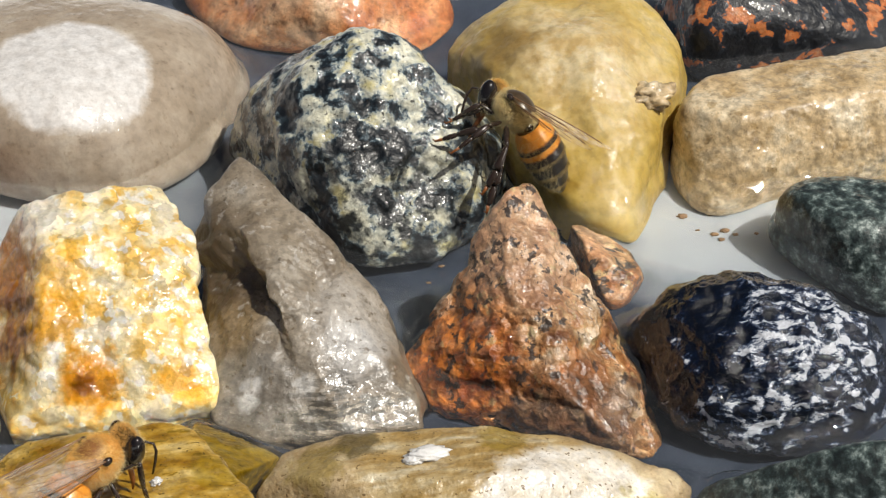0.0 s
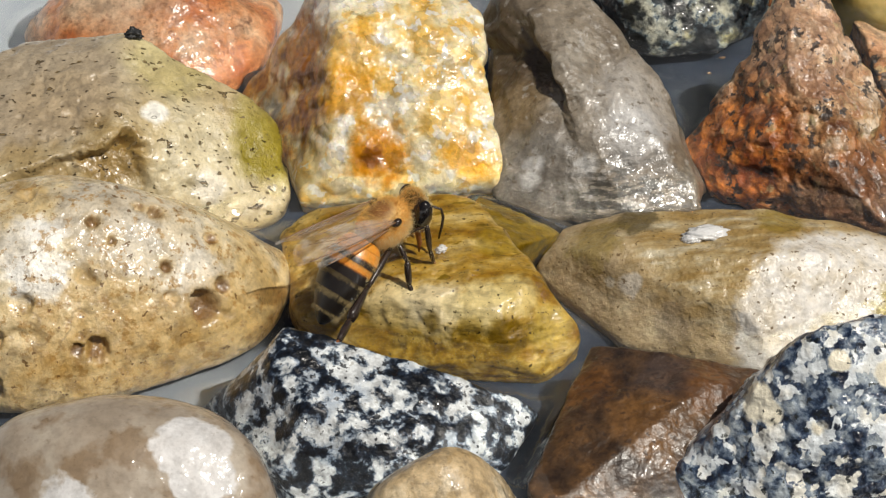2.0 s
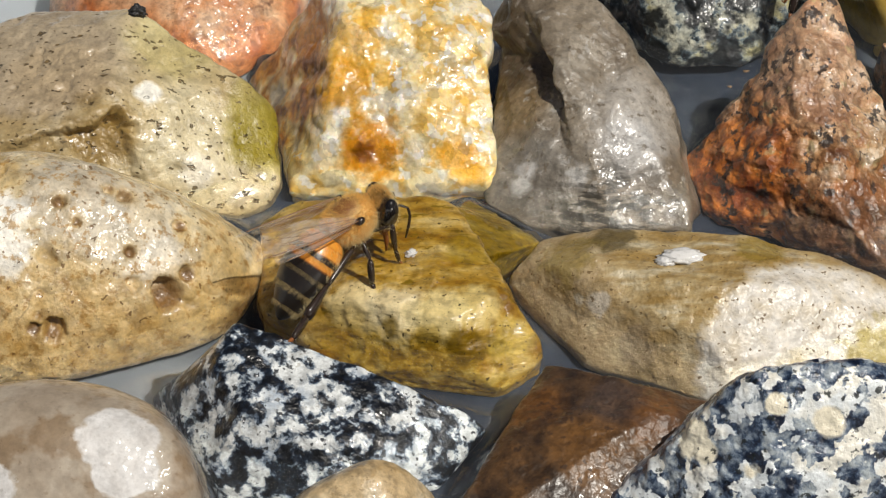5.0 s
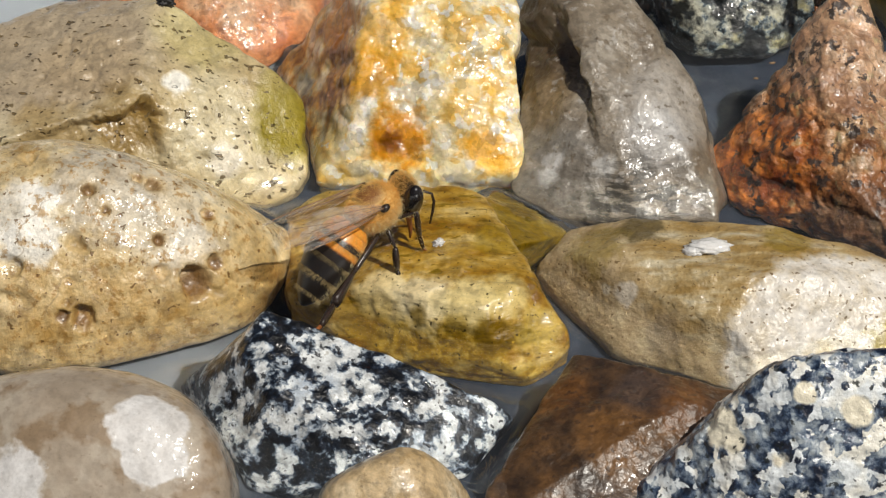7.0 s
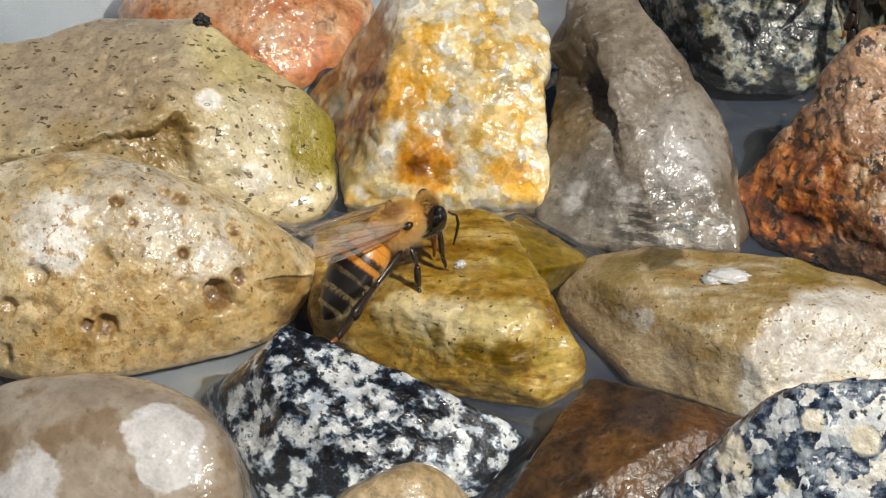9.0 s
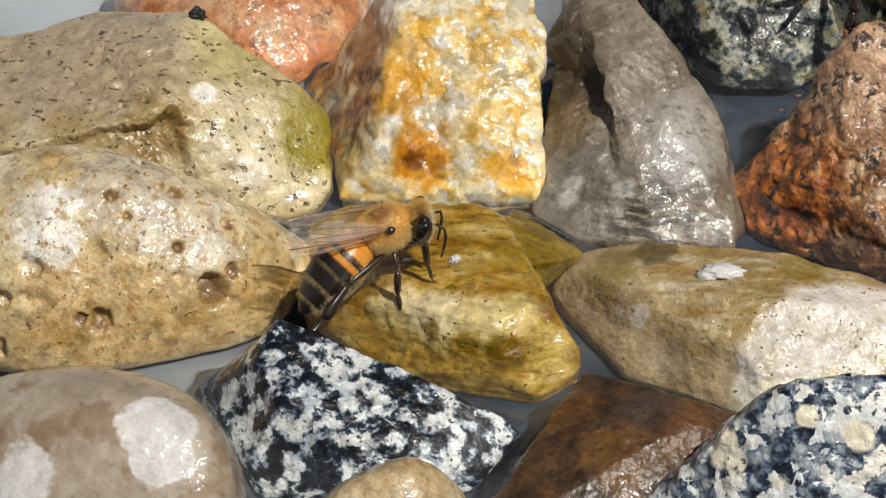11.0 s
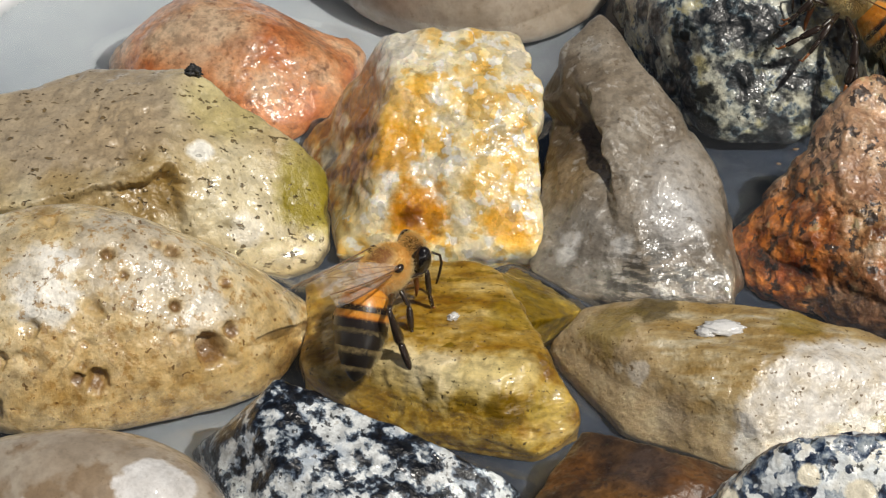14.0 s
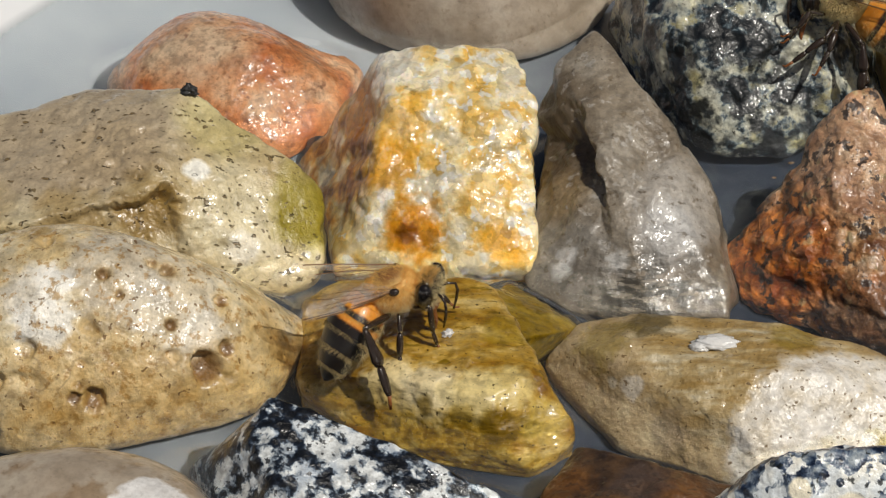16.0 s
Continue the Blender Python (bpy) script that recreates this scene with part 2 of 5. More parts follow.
def red_rock():
    s = Shade("red_granite", 4)
    at = s.warped(1.0, 1.4)
    c = s.ramp(s.noise(2.2, 4.0, 0.6, 0.8, at=at), [(0.34, (0.30, 0.14, 0.06)), (0.46, (0.48, 0.28, 0.14)), (0.56, (0.62, 0.44, 0.27)), (0.66, (0.82, 0.70, 0.56))])
    # paler ridge: a highlight painted into the colour
    c = s.mix(s.maths("MULTIPLY", s.blob((-0.4, 3.2, 6.1), 6.0, 0.9, 2.0, 0.4), 0.5), c, (0.78, 0.58, 0.44))
    c = s.mix(s.maths("MULTIPLY", s.blob((-7.0, -2.0, -2.4), 6.0, 0.8, 2.0, 0.35), 0.78), c, s.ramp(s.noise(1.6, 3.0), [(0.40, (0.36, 0.11, 0.03)), (0.60, (0.78, 0.33, 0.08))]))
    c = s.mix(s.maths("MULTIPLY", s.blob((2.0, -6.0, -1.6), 2.8, 0.9, 1.5, 0.35), 0.55), c, (0.74, 0.36, 0.16))
    c = s.mix(s.ramp(s.noise(1.5, 3.0, 0.6, 1.4), [(0.60, 0.0), (0.66, 0.6)]), c, (0.58, 0.50, 0.30))
    c = s.mix(s.ramp(s.noise(1.3, 4.0, 0.62, 1.2), [(0.565, 0.0), (0.60, 0.9)]), c, (0.12, 0.10, 0.09))
    c = s.mix(s.maths("MULTIPLY", s.blob((2.0, -7.5, -4.4), 5.0, 1.0, 1.6, 0.3), 0.7), c, (0.20, 0.12, 0.08))
    return wet(s, c, s.noise(0.6, 4.0, 0.6), 0.10, 0.38, 1.0, 0.9, s.cells(1.6, at=at), 0.45, depth_of_colour=1.0, crystal=1.5, ripple=1.8, sand=0.4)


def black_rock():
    s = Shade("black_hornblende", 5)
    streak = s.stretched((0.7, 1.25, 1.25), (0, 0, 20))
    g = s.maths("SUBTRACT", s.noise(1.3, 5.0, 0.66, 1.4, at=streak), 0.055)
    # extra white at upper right: flakes, with the sun's sheen painted in
    g = s.maths("ADD", g, s.maths("MULTIPLY", s.blob((3.2, -4.5, 4.6), 7.0, 0.9, 3.0, 0.6), 0.15))
    g = s.maths("ADD", g, s.maths("MULTIPLY", s.blob((-5.3, -7.8, -0.8), 3.4, 0.9, 2.0, 0.5), 0.16))
    c = s.ramp(g, [(0.42, (0.005, 0.010, 0.022)), (0.55, (0.022, 0.036, 0.070)), (0.595, (0.14, 0.17, 0.23)), (0.64, (0.70, 0.72, 0.76))])
    return wet(s, c, s.noise(0.8, 5.0, 0.65, at=streak), 0.22, 0.22, 1.0, 0.5, s.noise(2.6, 4.0, at=streak), 0.6, ior=1.4, grain=0.5, strong=0.4, ripple=2.2, sand=0.2)


# round holes of the cream stone: place on it and radius, mm
CREAM_HOLES = (((8.2, -5.6, 1.2), 1.35), ((1.8, -3.5, 6.3), 0.62), ((9.1, -1.5, 4.4), 0.5), ((0.3, -9.3, 0.8), 0.85), ((-1.2, -9.4, 1.0), 0.6), ((0.5, -2.7, 7.7), 0.5), ((5.2, -1.1, 7.0), 0.6),
               ((9.7, -4.3, 2.0), 0.6), ((5.7, -4.6, 4.4), 0.5), ((-7.2, -9.4, 2.5), 0.75), ((4.0, -1.0, 7.6), 0.4))


def cream_rock():
    s = Shade("cream_limestone", 6)
    c = s.ramp(s.noise(4.0, 4.0, 0.6, 0.6), [(0.32, (0.60, 0.46, 0.25)), (0.46, (0.72, 0.60, 0.39)), (0.58, (0.80, 0.71, 0.52)), (0.70, (0.84, 0.79, 0.67))])
    low = s.blob((3.0, -10.5, -1.5), 9.0, 0.6, 3.0, 0.4)
    c = s.mix(s.maths("MULTIPLY", low, 0.7), c, s.ramp(s.noise(1.3, 4.0), [(0.36, (0.56, 0.38, 0.15)), (0.60, (0.74, 0.58, 0.33))]))
    tip = s.blob((12.5, -4.0, 0.5), 4.5, 0.8, 2.0, 0.4)
    c = s.mix(s.maths("MULTIPLY", tip, 0.5), c, (0.66, 0.50, 0.25))
    for where, wide, much, colour in (((1.8, -2.0, 8.0), 4.2, 0.75, (0.62, 0.57, 0.49)), ((5.6, -2.6, 5.8), 3.6, 0.6, (0.76, 0.71, 0.61)), ((-4.3, -5.1, 7.0), 2.9, 0.95, (0.93, 0.91, 0.86)), ((-3.0, -6.4, 5.6), 1.7, 0.8, (0.90, 0.87, 0.80)),
                                      ((8.0, -4.6, 3.3), 2.4, 0.6, (0.88, 0.84, 0.76)), ((-8.0, -3.0, 6.5), 3.6, 0.5, (0.64, 0.56, 0.42))):
        c = s.mix(s.maths("MULTIPLY", s.blob(where, wide, 1.5, 1.6, 0.22), much), c, colour)
    freckle = s.ramp(s.noise(0.9, 5.0, 0.68), [(0.55, 0.0), (0.61, 0.7)])
    c = s.mix(freckle, c, (0.50, 0.33, 0.13))
    crease = s.ramp(s.maths("ABSOLUTE", s.maths("SUBTRACT", s.noise(7.0, 3.0, 0.5, 0.3), 0.53)), [(0.003, 0.4), (0.007, 0.0)])
    c = s.mix(s.maths("MULTIPLY", crease, s.blob((-4.5, -7.5, 5.0), 5.5, 0.3, 3.0, 0.2)), c, (0.30, 0.22, 0.12))
    holes = s.ramp(s.noise(0.6, 2.0, 0.6, 0.5), [(0.665, 0.0), (0.69, 1.0)])
    c = s.mix(s.maths("MULTIPLY", holes, 0.75), c, (0.24, 0.14, 0.05))
    # ochre rims; the insides are painted dark for the holes' shade
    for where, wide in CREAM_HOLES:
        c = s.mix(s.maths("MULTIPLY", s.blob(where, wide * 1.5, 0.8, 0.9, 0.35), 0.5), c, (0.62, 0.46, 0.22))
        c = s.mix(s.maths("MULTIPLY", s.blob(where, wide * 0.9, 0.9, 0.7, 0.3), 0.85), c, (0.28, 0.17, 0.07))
    fine = s.maths("SUBTRACT", s.noise(0.6, 5.0, 0.7), s.maths("MULTIPLY", holes, 0.9))
    return wet(s, c, fine, 0.12, 0.36, 1.0, 1.5, s.noise(2.0, 4.0), 0.25, strong=0.55, mottle=1.5, sand=0.45, ripple=0.7, depth_of_colour=1.06)


def lime_rock():
    s = Shade("pitted_grey_limestone", 7)
    c = s.ramp(s.noise(4.5, 4.0, 0.55, 0.5), [(0.34, (0.54, 0.45, 0.28)), (0.5, (0.66, 0.57, 0.39)), (0.66, (0.75, 0.68, 0.51))])
    # grey on top is painted sky sheen; brown under the ledge is painted shade
    for where, wide, much, ragged, colour in (((-5.0, 2.0, 6.2), 9.0, 0.85, 0.4, (0.52, 0.45, 0.36)), ((-1.5, -0.5, 6.0), 4.0, 0.4, 0.8, (0.60, 0.49, 0.34)), ((9.4, -4.2, 1.6), 4.2, 0.7, 0.9, (0.78, 0.72, 0.55)), ((7.0, 4.0, 6.2), 3.6, 0.5, 0.8, (0.66, 0.60, 0.34)),
                                              ((14.6, -0.6, -0.4), 3.6, 0.9, 0.9, (0.42, 0.36, 0.07)), ((13.4, 1.2, 2.0), 2.2, 0.6, 1.2, (0.48, 0.42, 0.16)), ((2.0, -4.6, 3.0), 2.8, 0.8, 1.2, (0.40, 0.29, 0.12)), ((-4.0, -6.5, 2.0), 3.6, 0.6, 1.2, (0.46, 0.35, 0.17)),
                                              ((10.0, -6.0, 0.2), 1.5, 0.8, 1.2, (0.92, 0.88, 0.78))):
        c = s.mix(s.maths("MULTIPLY", s.blob(where, wide, ragged, 1.7, 0.25), much), c, colour)
    slots = s.stretched((0.8, 1.25, 1.25), (0, 0, 25))
    holes = s.ramp(s.noise(0.85, 2.0, 0.55, at=slots), [(0.65, 0.0), (0.69, 1.0)])
    c = s.mix(s.maths("MULTIPLY", holes, 0.75), c, (0.26, 0.19, 0.09))
    tiny = s.ramp(s.noise(0.5, 1.5, 0.5, at=slots), [(0.68, 0.0), (0.70, 0.8)])
    c = s.mix(tiny, c, (0.24, 0.19, 0.11))
    c = s.mix(s.blob((5.6, -1.6, 4.8), 1.1, 0.8, 1.0, 0.2), c, (0.95, 0.93, 0.86))
    fine = s.maths("SUBTRACT", s.noise(0.7, 4.0, 0.65), s.maths("MULTIPLY", holes, 2.4))
    return wet(s, c, fine, 0.17, 0.36, 1.0, 1.5, s.noise(2.4, 4.0), 0.25, strong=0.45, sand=0.35, mottle=1.4, ripple=0.6, depth_of_colour=1.08)


def olive_rock(name="olive_stained_limestone", seed=8, shelf=False):
    s = Shade(name, seed)
    bed = s.stretched((0.45, 1.3, 1.6), (8, -10, 14))
    g = s.noise(2.2, 5.0, 0.6, 0.8, at=bed)
    c = s.ramp(g, [(0.32, (0.32, 0.20, 0.045)), (0.44, (0.47, 0.335, 0.115)), (0.55, (0.57, 0.435, 0.19)), (0.68, (0.73, 0.61, 0.36))])
    c = s.mix(s.ramp(s.noise(1.0, 4.0, 0.6, 0.5, at=bed), [(0.60, 0.0), (0.64, 0.7)]), c, (0.26, 0.19, 0.02))
    if shelf:
        c = s.mix(0.6, c, (0.26, 0.21, 0.04))
    else:
        front = s.blob((0.5, -9.6, 0.0), 7.0, 1.1, 1.6, 0.1)
        moss = s.ramp(s.noise(1.1, 6.0, 0.66, 1.2), [(0.40, (0.34, 0.23, 0.04)), (0.49, (0.50, 0.37, 0.12)), (0.60, (0.70, 0.57, 0.28))])
        c = s.mix(s.maths("MULTIPLY", front, 0.85), c, moss)
        # pale crest: worn edge with its bright glare painted on
        for where, wide, much, colour in (((-4.0, -3.0, 3.2), 2.2, 0.8, (0.86, 0.77, 0.55)), ((-1.0, -3.9, 3.6), 2.3, 0.85, (0.88, 0.80, 0.60)), ((2.5, -4.7, 3.9), 2.2, 0.8, (0.84, 0.75, 0.50)), ((5.2, -3.6, 3.4), 1.8, 0.7, (0.84, 0.74, 0.46)),
                                          ((4.4, -6.3, 1.7), 1.6, 0.85, (0.30, 0.21, 0.03)), ((6.6, -5.2, 1.2), 1.0, 0.8, (0.30, 0.21, 0.03)), ((-1.5, -5.2, 2.6), 0.9, 0.7, (0.34, 0.24, 0.04)), ((1.6, -5.6, 2.2), 1.0, 0.6, (0.36, 0.26, 0.05)), ((-4.6, -4.2, 0.9), 2.4, 0.4, (0.40, 0.29, 0.07)), ((7.6, -4.4, 1.0), 1.8, 0.6, (0.70, 0.58, 0.26)), ((4.2, 2.2, 4.2), 1.6, 0.5, (0.36, 0.28, 0.06))):
            c = s.mix(s.maths("MULTIPLY", s.blob(where, wide, 1.3, 1.4, 0.22), much), c, colour)
    c = s.mix(s.ramp(s.noise(0.42, 2.0), [(0.665, 0.0), (0.69, 0.8)]), c, (0.10, 0.07, 0.02))
    return wet(s, c, s.noise(0.8, 5.0, 0.6, at=bed), 0.12, 0.38, 1.0, 1.2, s.noise(2.6, 3.0, at=bed), 0.3, sand=0.3, strong=0.6, ripple=1.4, depth_of_colour=1.18)


def quartz_rock():
    s = Shade("tan_quartzite", 9)
    c = s.ramp(s.noise(2.6, 5.0, 0.6, 0.6), [(0.34, (0.42, 0.34, 0.22)), (0.5, (0.53, 0.44, 0.31)), (0.66, (0.62, 0.54, 0.40))])
    top = s.blob((0.0, 2.4, 5.4), 9.0, 0.5, 2.5, 0.2)
    bands = s.noise(1.8, 5.0, 0.6, 0.8, at=s.stretched((0.35, 1.3, 1.3), (0, 0, 6)))
    c = s.mix(s.maths("MULTIPLY", top, 0.8), c, s.ramp(bands, [(0.40, (0.46, 0.34, 0.16)), (0.52, (0.60, 0.50, 0.32)), (0.62, (0.74, 0.68, 0.54))]))
    # pale face: lighter stone with its sun glints painted in
    pale = s.blob((7.4, -6.6, 0.0), 9.0, 0.35, 1.8, 0.05)
    c = s.mix(pale, c, s.ramp(s.noise(1.6, 5.0), [(0.34, (0.74, 0.68, 0.58)), (0.6, (0.88, 0.85, 0.80))]))
    for where, wide, much, colour in (((-7.5, 4.1, 4.3), 1.7, 0.85, (0.22, 0.18, 0.10)), ((3.4, 2.7, 4.3), 1.8, 0.6, (0.36, 0.28, 0.07)), ((-11.0, 2.9, 3.6), 2.2, 0.5, (0.38, 0.30, 0.09)), ((12.6, -4.4, -1.0), 3.4, 0.8, (0.50, 0.42, 0.16)), ((6.0, -7.6, -1.0), 2.4, 0.5, (0.54, 0.45, 0.22)),
                                      ((-8.7, -1.1, 2.4), 0.9, 0.7, (0.74, 0.70, 0.64)), ((-10.4, -0.6, 2.2), 0.5, 0.7, (0.70, 0.66, 0.58)), ((-6.0, -4.0, 0.4), 1.6, 0.5, (0.38, 0.32, 0.25))):
        c = s.mix(s.maths("MULTIPLY", s.blob(where, wide, 1.7, 1.2, 0.25), much), c, colour)
    c = s.mix(s.ramp(s.noise(0.45, 2.0), [(0.66, 0.0), (0.685, 0.75)]), c, (0.20, 0.14, 0.07))
    rough = s.mix(pale, (0.42, 0.42, 0.42), (0.30, 0.30, 0.30))
    return wet(s, c, s.noise(0.5, 4.0, 0.6), 0.09, rough, 1.0, 1.0, s.noise(2.0, 4.0), 0.25, strong=0.35, sand=0.3, ripple=1.9)


def salt_rock():
    s = Shade("salt_and_pepper_granite", 10)
    at = s.warped(0.6, 0.5)
    g = s.noise(1.5, 4.0, 0.6, 0.05, at=at)
    c = s.ramp(g, [(0.39, (0.010, 0.012, 0.016)), (0.465, (0.045, 0.065, 0.10)), (0.505, (0.36, 0.41, 0.46)), (0.55, (0.78, 0.80, 0.80))])
    c = s.mix(s.ramp(s.noise(2.4, 3.0), [(0.50, 0.0), (0.62, 0.55)]), c, s.mix(1.0, c, (0.42, 0.50, 0.62), "MULTIPLY"))
    c = s.mix(s.ramp(s.noise(0.6, 3.0), [(0.60, 0.0), (0.64, 0.85)]), c, (0.012, 0.016, 0.024))
    return wet(s, c, s.noise(0.6, 5.0, 0.65), 0.12, 0.34, 1.0, 1.0, s.noise(2.2, 4.0), 0.4, crystal=0.0, ripple=1.5, depth_of_colour=1.0)


def crystal_rock():
    s = Shade("coarse_speckled_granite", 23)
    at = s.warped(1.2, 1.0)
    c = s.ramp(s.noise(1.2, 4.0, 0.6, 0.4, at=at), [(0.38, (0.02, 0.032, 0.065)), (0.46, (0.10, 0.14, 0.21)), (0.53, (0.32, 0.37, 0.43)), (0.62, (0.58, 0.62, 0.64))])
    lump_mask = s.ramp(s.noise(1.7, 3.0, 0.55, 0.6, at=at), [(0.53, 0.0), (0.555, 1.0)])
    cream = s.ramp(s.noise(2.6, 2.0), [(0.42, (0.86, 0.89, 0.90)), (0.58, (0.92, 0.90, 0.83))])
    c = s.mix(lump_mask, c, cream)
    for where, wide in (((-4.6, -1.4, 4.8), 1.3), ((-3.7, -2.4, 4.4), 0.8), ((0.8, -2.2, 8.5), 0.8), ((4.2, -2.5, 7.3), 1.1), ((-1.0, -4.6, 4.6), 0.8)):
        c = s.mix(s.blob(where, wide, 0.9, 1.4, 0.12), c, (0.92, 0.87, 0.74))
    c = s.mix(s.ramp(s.noise(0.7, 3.0), [(0.62, 0.0), (0.66, 0.8)]), c, (0.03, 0.035, 0.03))
    return wet(s, c, s.noise(0.8, 4.0, 0.6), 0.12, 0.3, 1.0, 0.7, s.noise(1.8, 4.0), 0.45, ripple=2.2, depth_of_colour=1.05, strong=0.3, sand=0.2)


def taupe_rock(name, seed, patches, ragged=1.3, stains=1.0):
    s = Shade(name, seed)
    big = s.noise(5.0, 4.0, 0.55, 0.4)
    c = s.ramp(big, [(0.3, (0.40, 0.345, 0.28)), (0.5, (0.50, 0.44, 0.37)), (0.7, (0.58, 0.53, 0.46))])
    c = s.mix(s.ramp(s.noise(1.0, 4.0), [(0.6, 0.0), (0.75, 0.4)]), c, (0.20, 0.15, 0.10))
    stain = s.ramp(s.noise(4.0, 4.0, 0.6, 0.6), [(0.50, 0.0), (0.60, 0.55)])
    c = s.mix(s.maths("MULTIPLY", stain, stains), c, (0.30, 0.21, 0.12))
    for centre, radius in patches:
        c = s.mix(s.blob(centre, radius, ragged, 2.6, 0.07), c, s.ramp(s.noise(1.2, 4.0), [(0.3, (0.68, 0.66, 0.64)), (0.7, (0.82, 0.81, 0.80))]))
    return wet(s, c, s.noise(0.7, 4.0, 0.6), 0.02, 0.5, 1.0, 1.0, s.noise(3.0, 3.0), 0.15, strong=0.25, sand=0.2)


def brown_rock():
    s = Shade("brown_sandstone", 13)
    c = s.ramp(s.noise(3.2, 4.0, 0.6, 0.9), [(0.34, (0.09, 0.062, 0.042)), (0.48, (0.165, 0.11, 0.065)), (0.60, (0.24, 0.155, 0.085)), (0.72, (0.32, 0.22, 0.13))])
    for where, wide, much, colour in (((3.6, 0.4, 3.8), 2.4, 0.5, (0.34, 0.18, 0.07)), ((-4.7, 2.3, 2.3), 2.4, 0.5, (0.30, 0.16, 0.055)), ((0.8, 1.6, 3.5), 2.4, 0.6, (0.15, 0.12, 0.11)), ((-1.2, -2.0, 3.2), 2.6, 0.5, (0.36, 0.22, 0.10))):
        c = s.mix(s.maths("MULTIPLY", s.blob(where, wide, 1.4, 1.4, 0.3), much), c, colour)
    c = s.mix(s.ramp(s.noise(0.9, 4.0), [(0.60, 0.0), (0.66, 0.6)]), c, (0.07, 0.05, 0.04))
    return wet(s, c, s.noise(0.7, 4.0, 0.6), 0.10, 0.45, 1.0, 2.4, s.noise(2.2, 4.0), 0.2, ripple=0.9, sand=0.3)


def pink_rock(name="pink_granite", seed=14):
    s = Shade(name, seed)
    big = s.noise(4.5, 4.0, 0.55, 0.6)
    c = s.ramp(big, [(0.34, (0.52, 0.22, 0.09)), (0.5, (0.66, 0.36, 0.19)), (0.66, (0.74, 0.54, 0.38))])
    pale = s.blob((-3.0, -1.8, 5.1), 4.5, 1.6, 2.5, 0.5)
    c = s.mix(s.maths("MULTIPLY", pale, 0.75), c, (0.64, 0.54, 0.42))
    c = s.mix(s.ramp(s.noise(1.1, 4.0), [(0.6, 0.0), (0.7, 0.6)]), c, (0.22, 0.10, 0.06))
    return wet(s, c, s.noise(0.6, 4.0, 0.6), 0.06, 0.5, 1.0, 1.0, s.noise(2.6, 4.0), 0.2, depth_of_colour=1.05, crystal=0.0)


def yellow_rock():
    s = Shade("yellow_chalcedony", 15)
    big = s.noise(5.5, 4.0, 0.55, 0.6)
    c = s.ramp(big, [(0.32, (0.54, 0.42, 0.17)), (0.5, (0.63, 0.51, 0.24)), (0.66, (0.70, 0.60, 0.38))])
    back = s.blob((-0.1, -4.0, 8.6), 7.0, 0.8, 4.0, 0.5)
    c = s.mix(s.maths("MULTIPLY", back, 0.75), c, s.ramp(s.noise(2.0, 4.0, 0.6, 0.8), [(0.38, (0.62, 0.50, 0.32)), (0.60, (0.76, 0.69, 0.55))]))
    stain = s.blob((-6.4, -1.3, 7.8), 3.5, 0.8, 2.0, 0.6)
    c = s.mix(s.maths("MULTIPLY", stain, 0.6), c, (0.24, 0.16, 0.06))
    return wet(s, c, s.noise(0.8, 4.0, 0.6), 0.02, 0.5, 0.5, 2.6, s.noise(4.0, 3.0), 0.2, depth_of_colour=1.15, strong=0.3, sand=0.1, ripple=0.5, sub=0.25, sub_radius=(1.0, 0.8, 0.4), sub_scale=1.2)


def beige_rock(name="beige_sandstone", seed=16):
    s = Shade(name, seed)
    big = s.noise(4.0, 5.0, 0.6, 0.5)
    c = s.ramp(big, [(0.34, (0.54, 0.43, 0.28)), (0.5, (0.67, 0.56, 0.40)), (0.64, (0.77, 0.69, 0.55))])
    c = s.mix(s.ramp(s.noise(1.4, 4.0, 0.6), [(0.58, 0.0), (0.64, 0.5)]), c, (0.44, 0.33, 0.18))
    return wet(s, c, s.noise(0.8, 4.0, 0.6), 0.10, 0.45, 1.0, 1.0, s.noise(2.0, 4.0), 0.25, crystal=0.0)


def dark_rock(name, seed):
    s = Shade(name, seed)
    g = s.noise(0.9, 5.0, 0.66, 0.5)
    c = s.ramp(g, [(0.38, (0.05, 0.068, 0.066)), (0.50, (0.11, 0.14, 0.135)), (0.58, (0.22, 0.26, 0.25)), (0.68, (0.48, 0.52, 0.50))])
    return wet(s, c, s.noise(0.6, 4.0, 0.6), 0.06, 0.5, 1.0, 1.0, s.noise(2.4, 4.0), 0.25, crystal=0.0)


def orange_black_rock():
    s = Shade("orange_black_granite", 19)
    g = s.noise(2.4, 3.0, 0.55, 0.6, at=s.warped(1.0, 1.0))
    c = s.ramp(g, [(0.46, (0.014, 0.02, 0.03)), (0.53, (0.07, 0.08, 0.10)), (0.555, (0.58, 0.27, 0.13)), (0.68, (0.70, 0.44, 0.28))])
    return wet(s, c, s.noise(0.6, 4.0), 0.06, 0.5, 1.0, 1.0, s.noise(2.4, 4.0), 0.2)


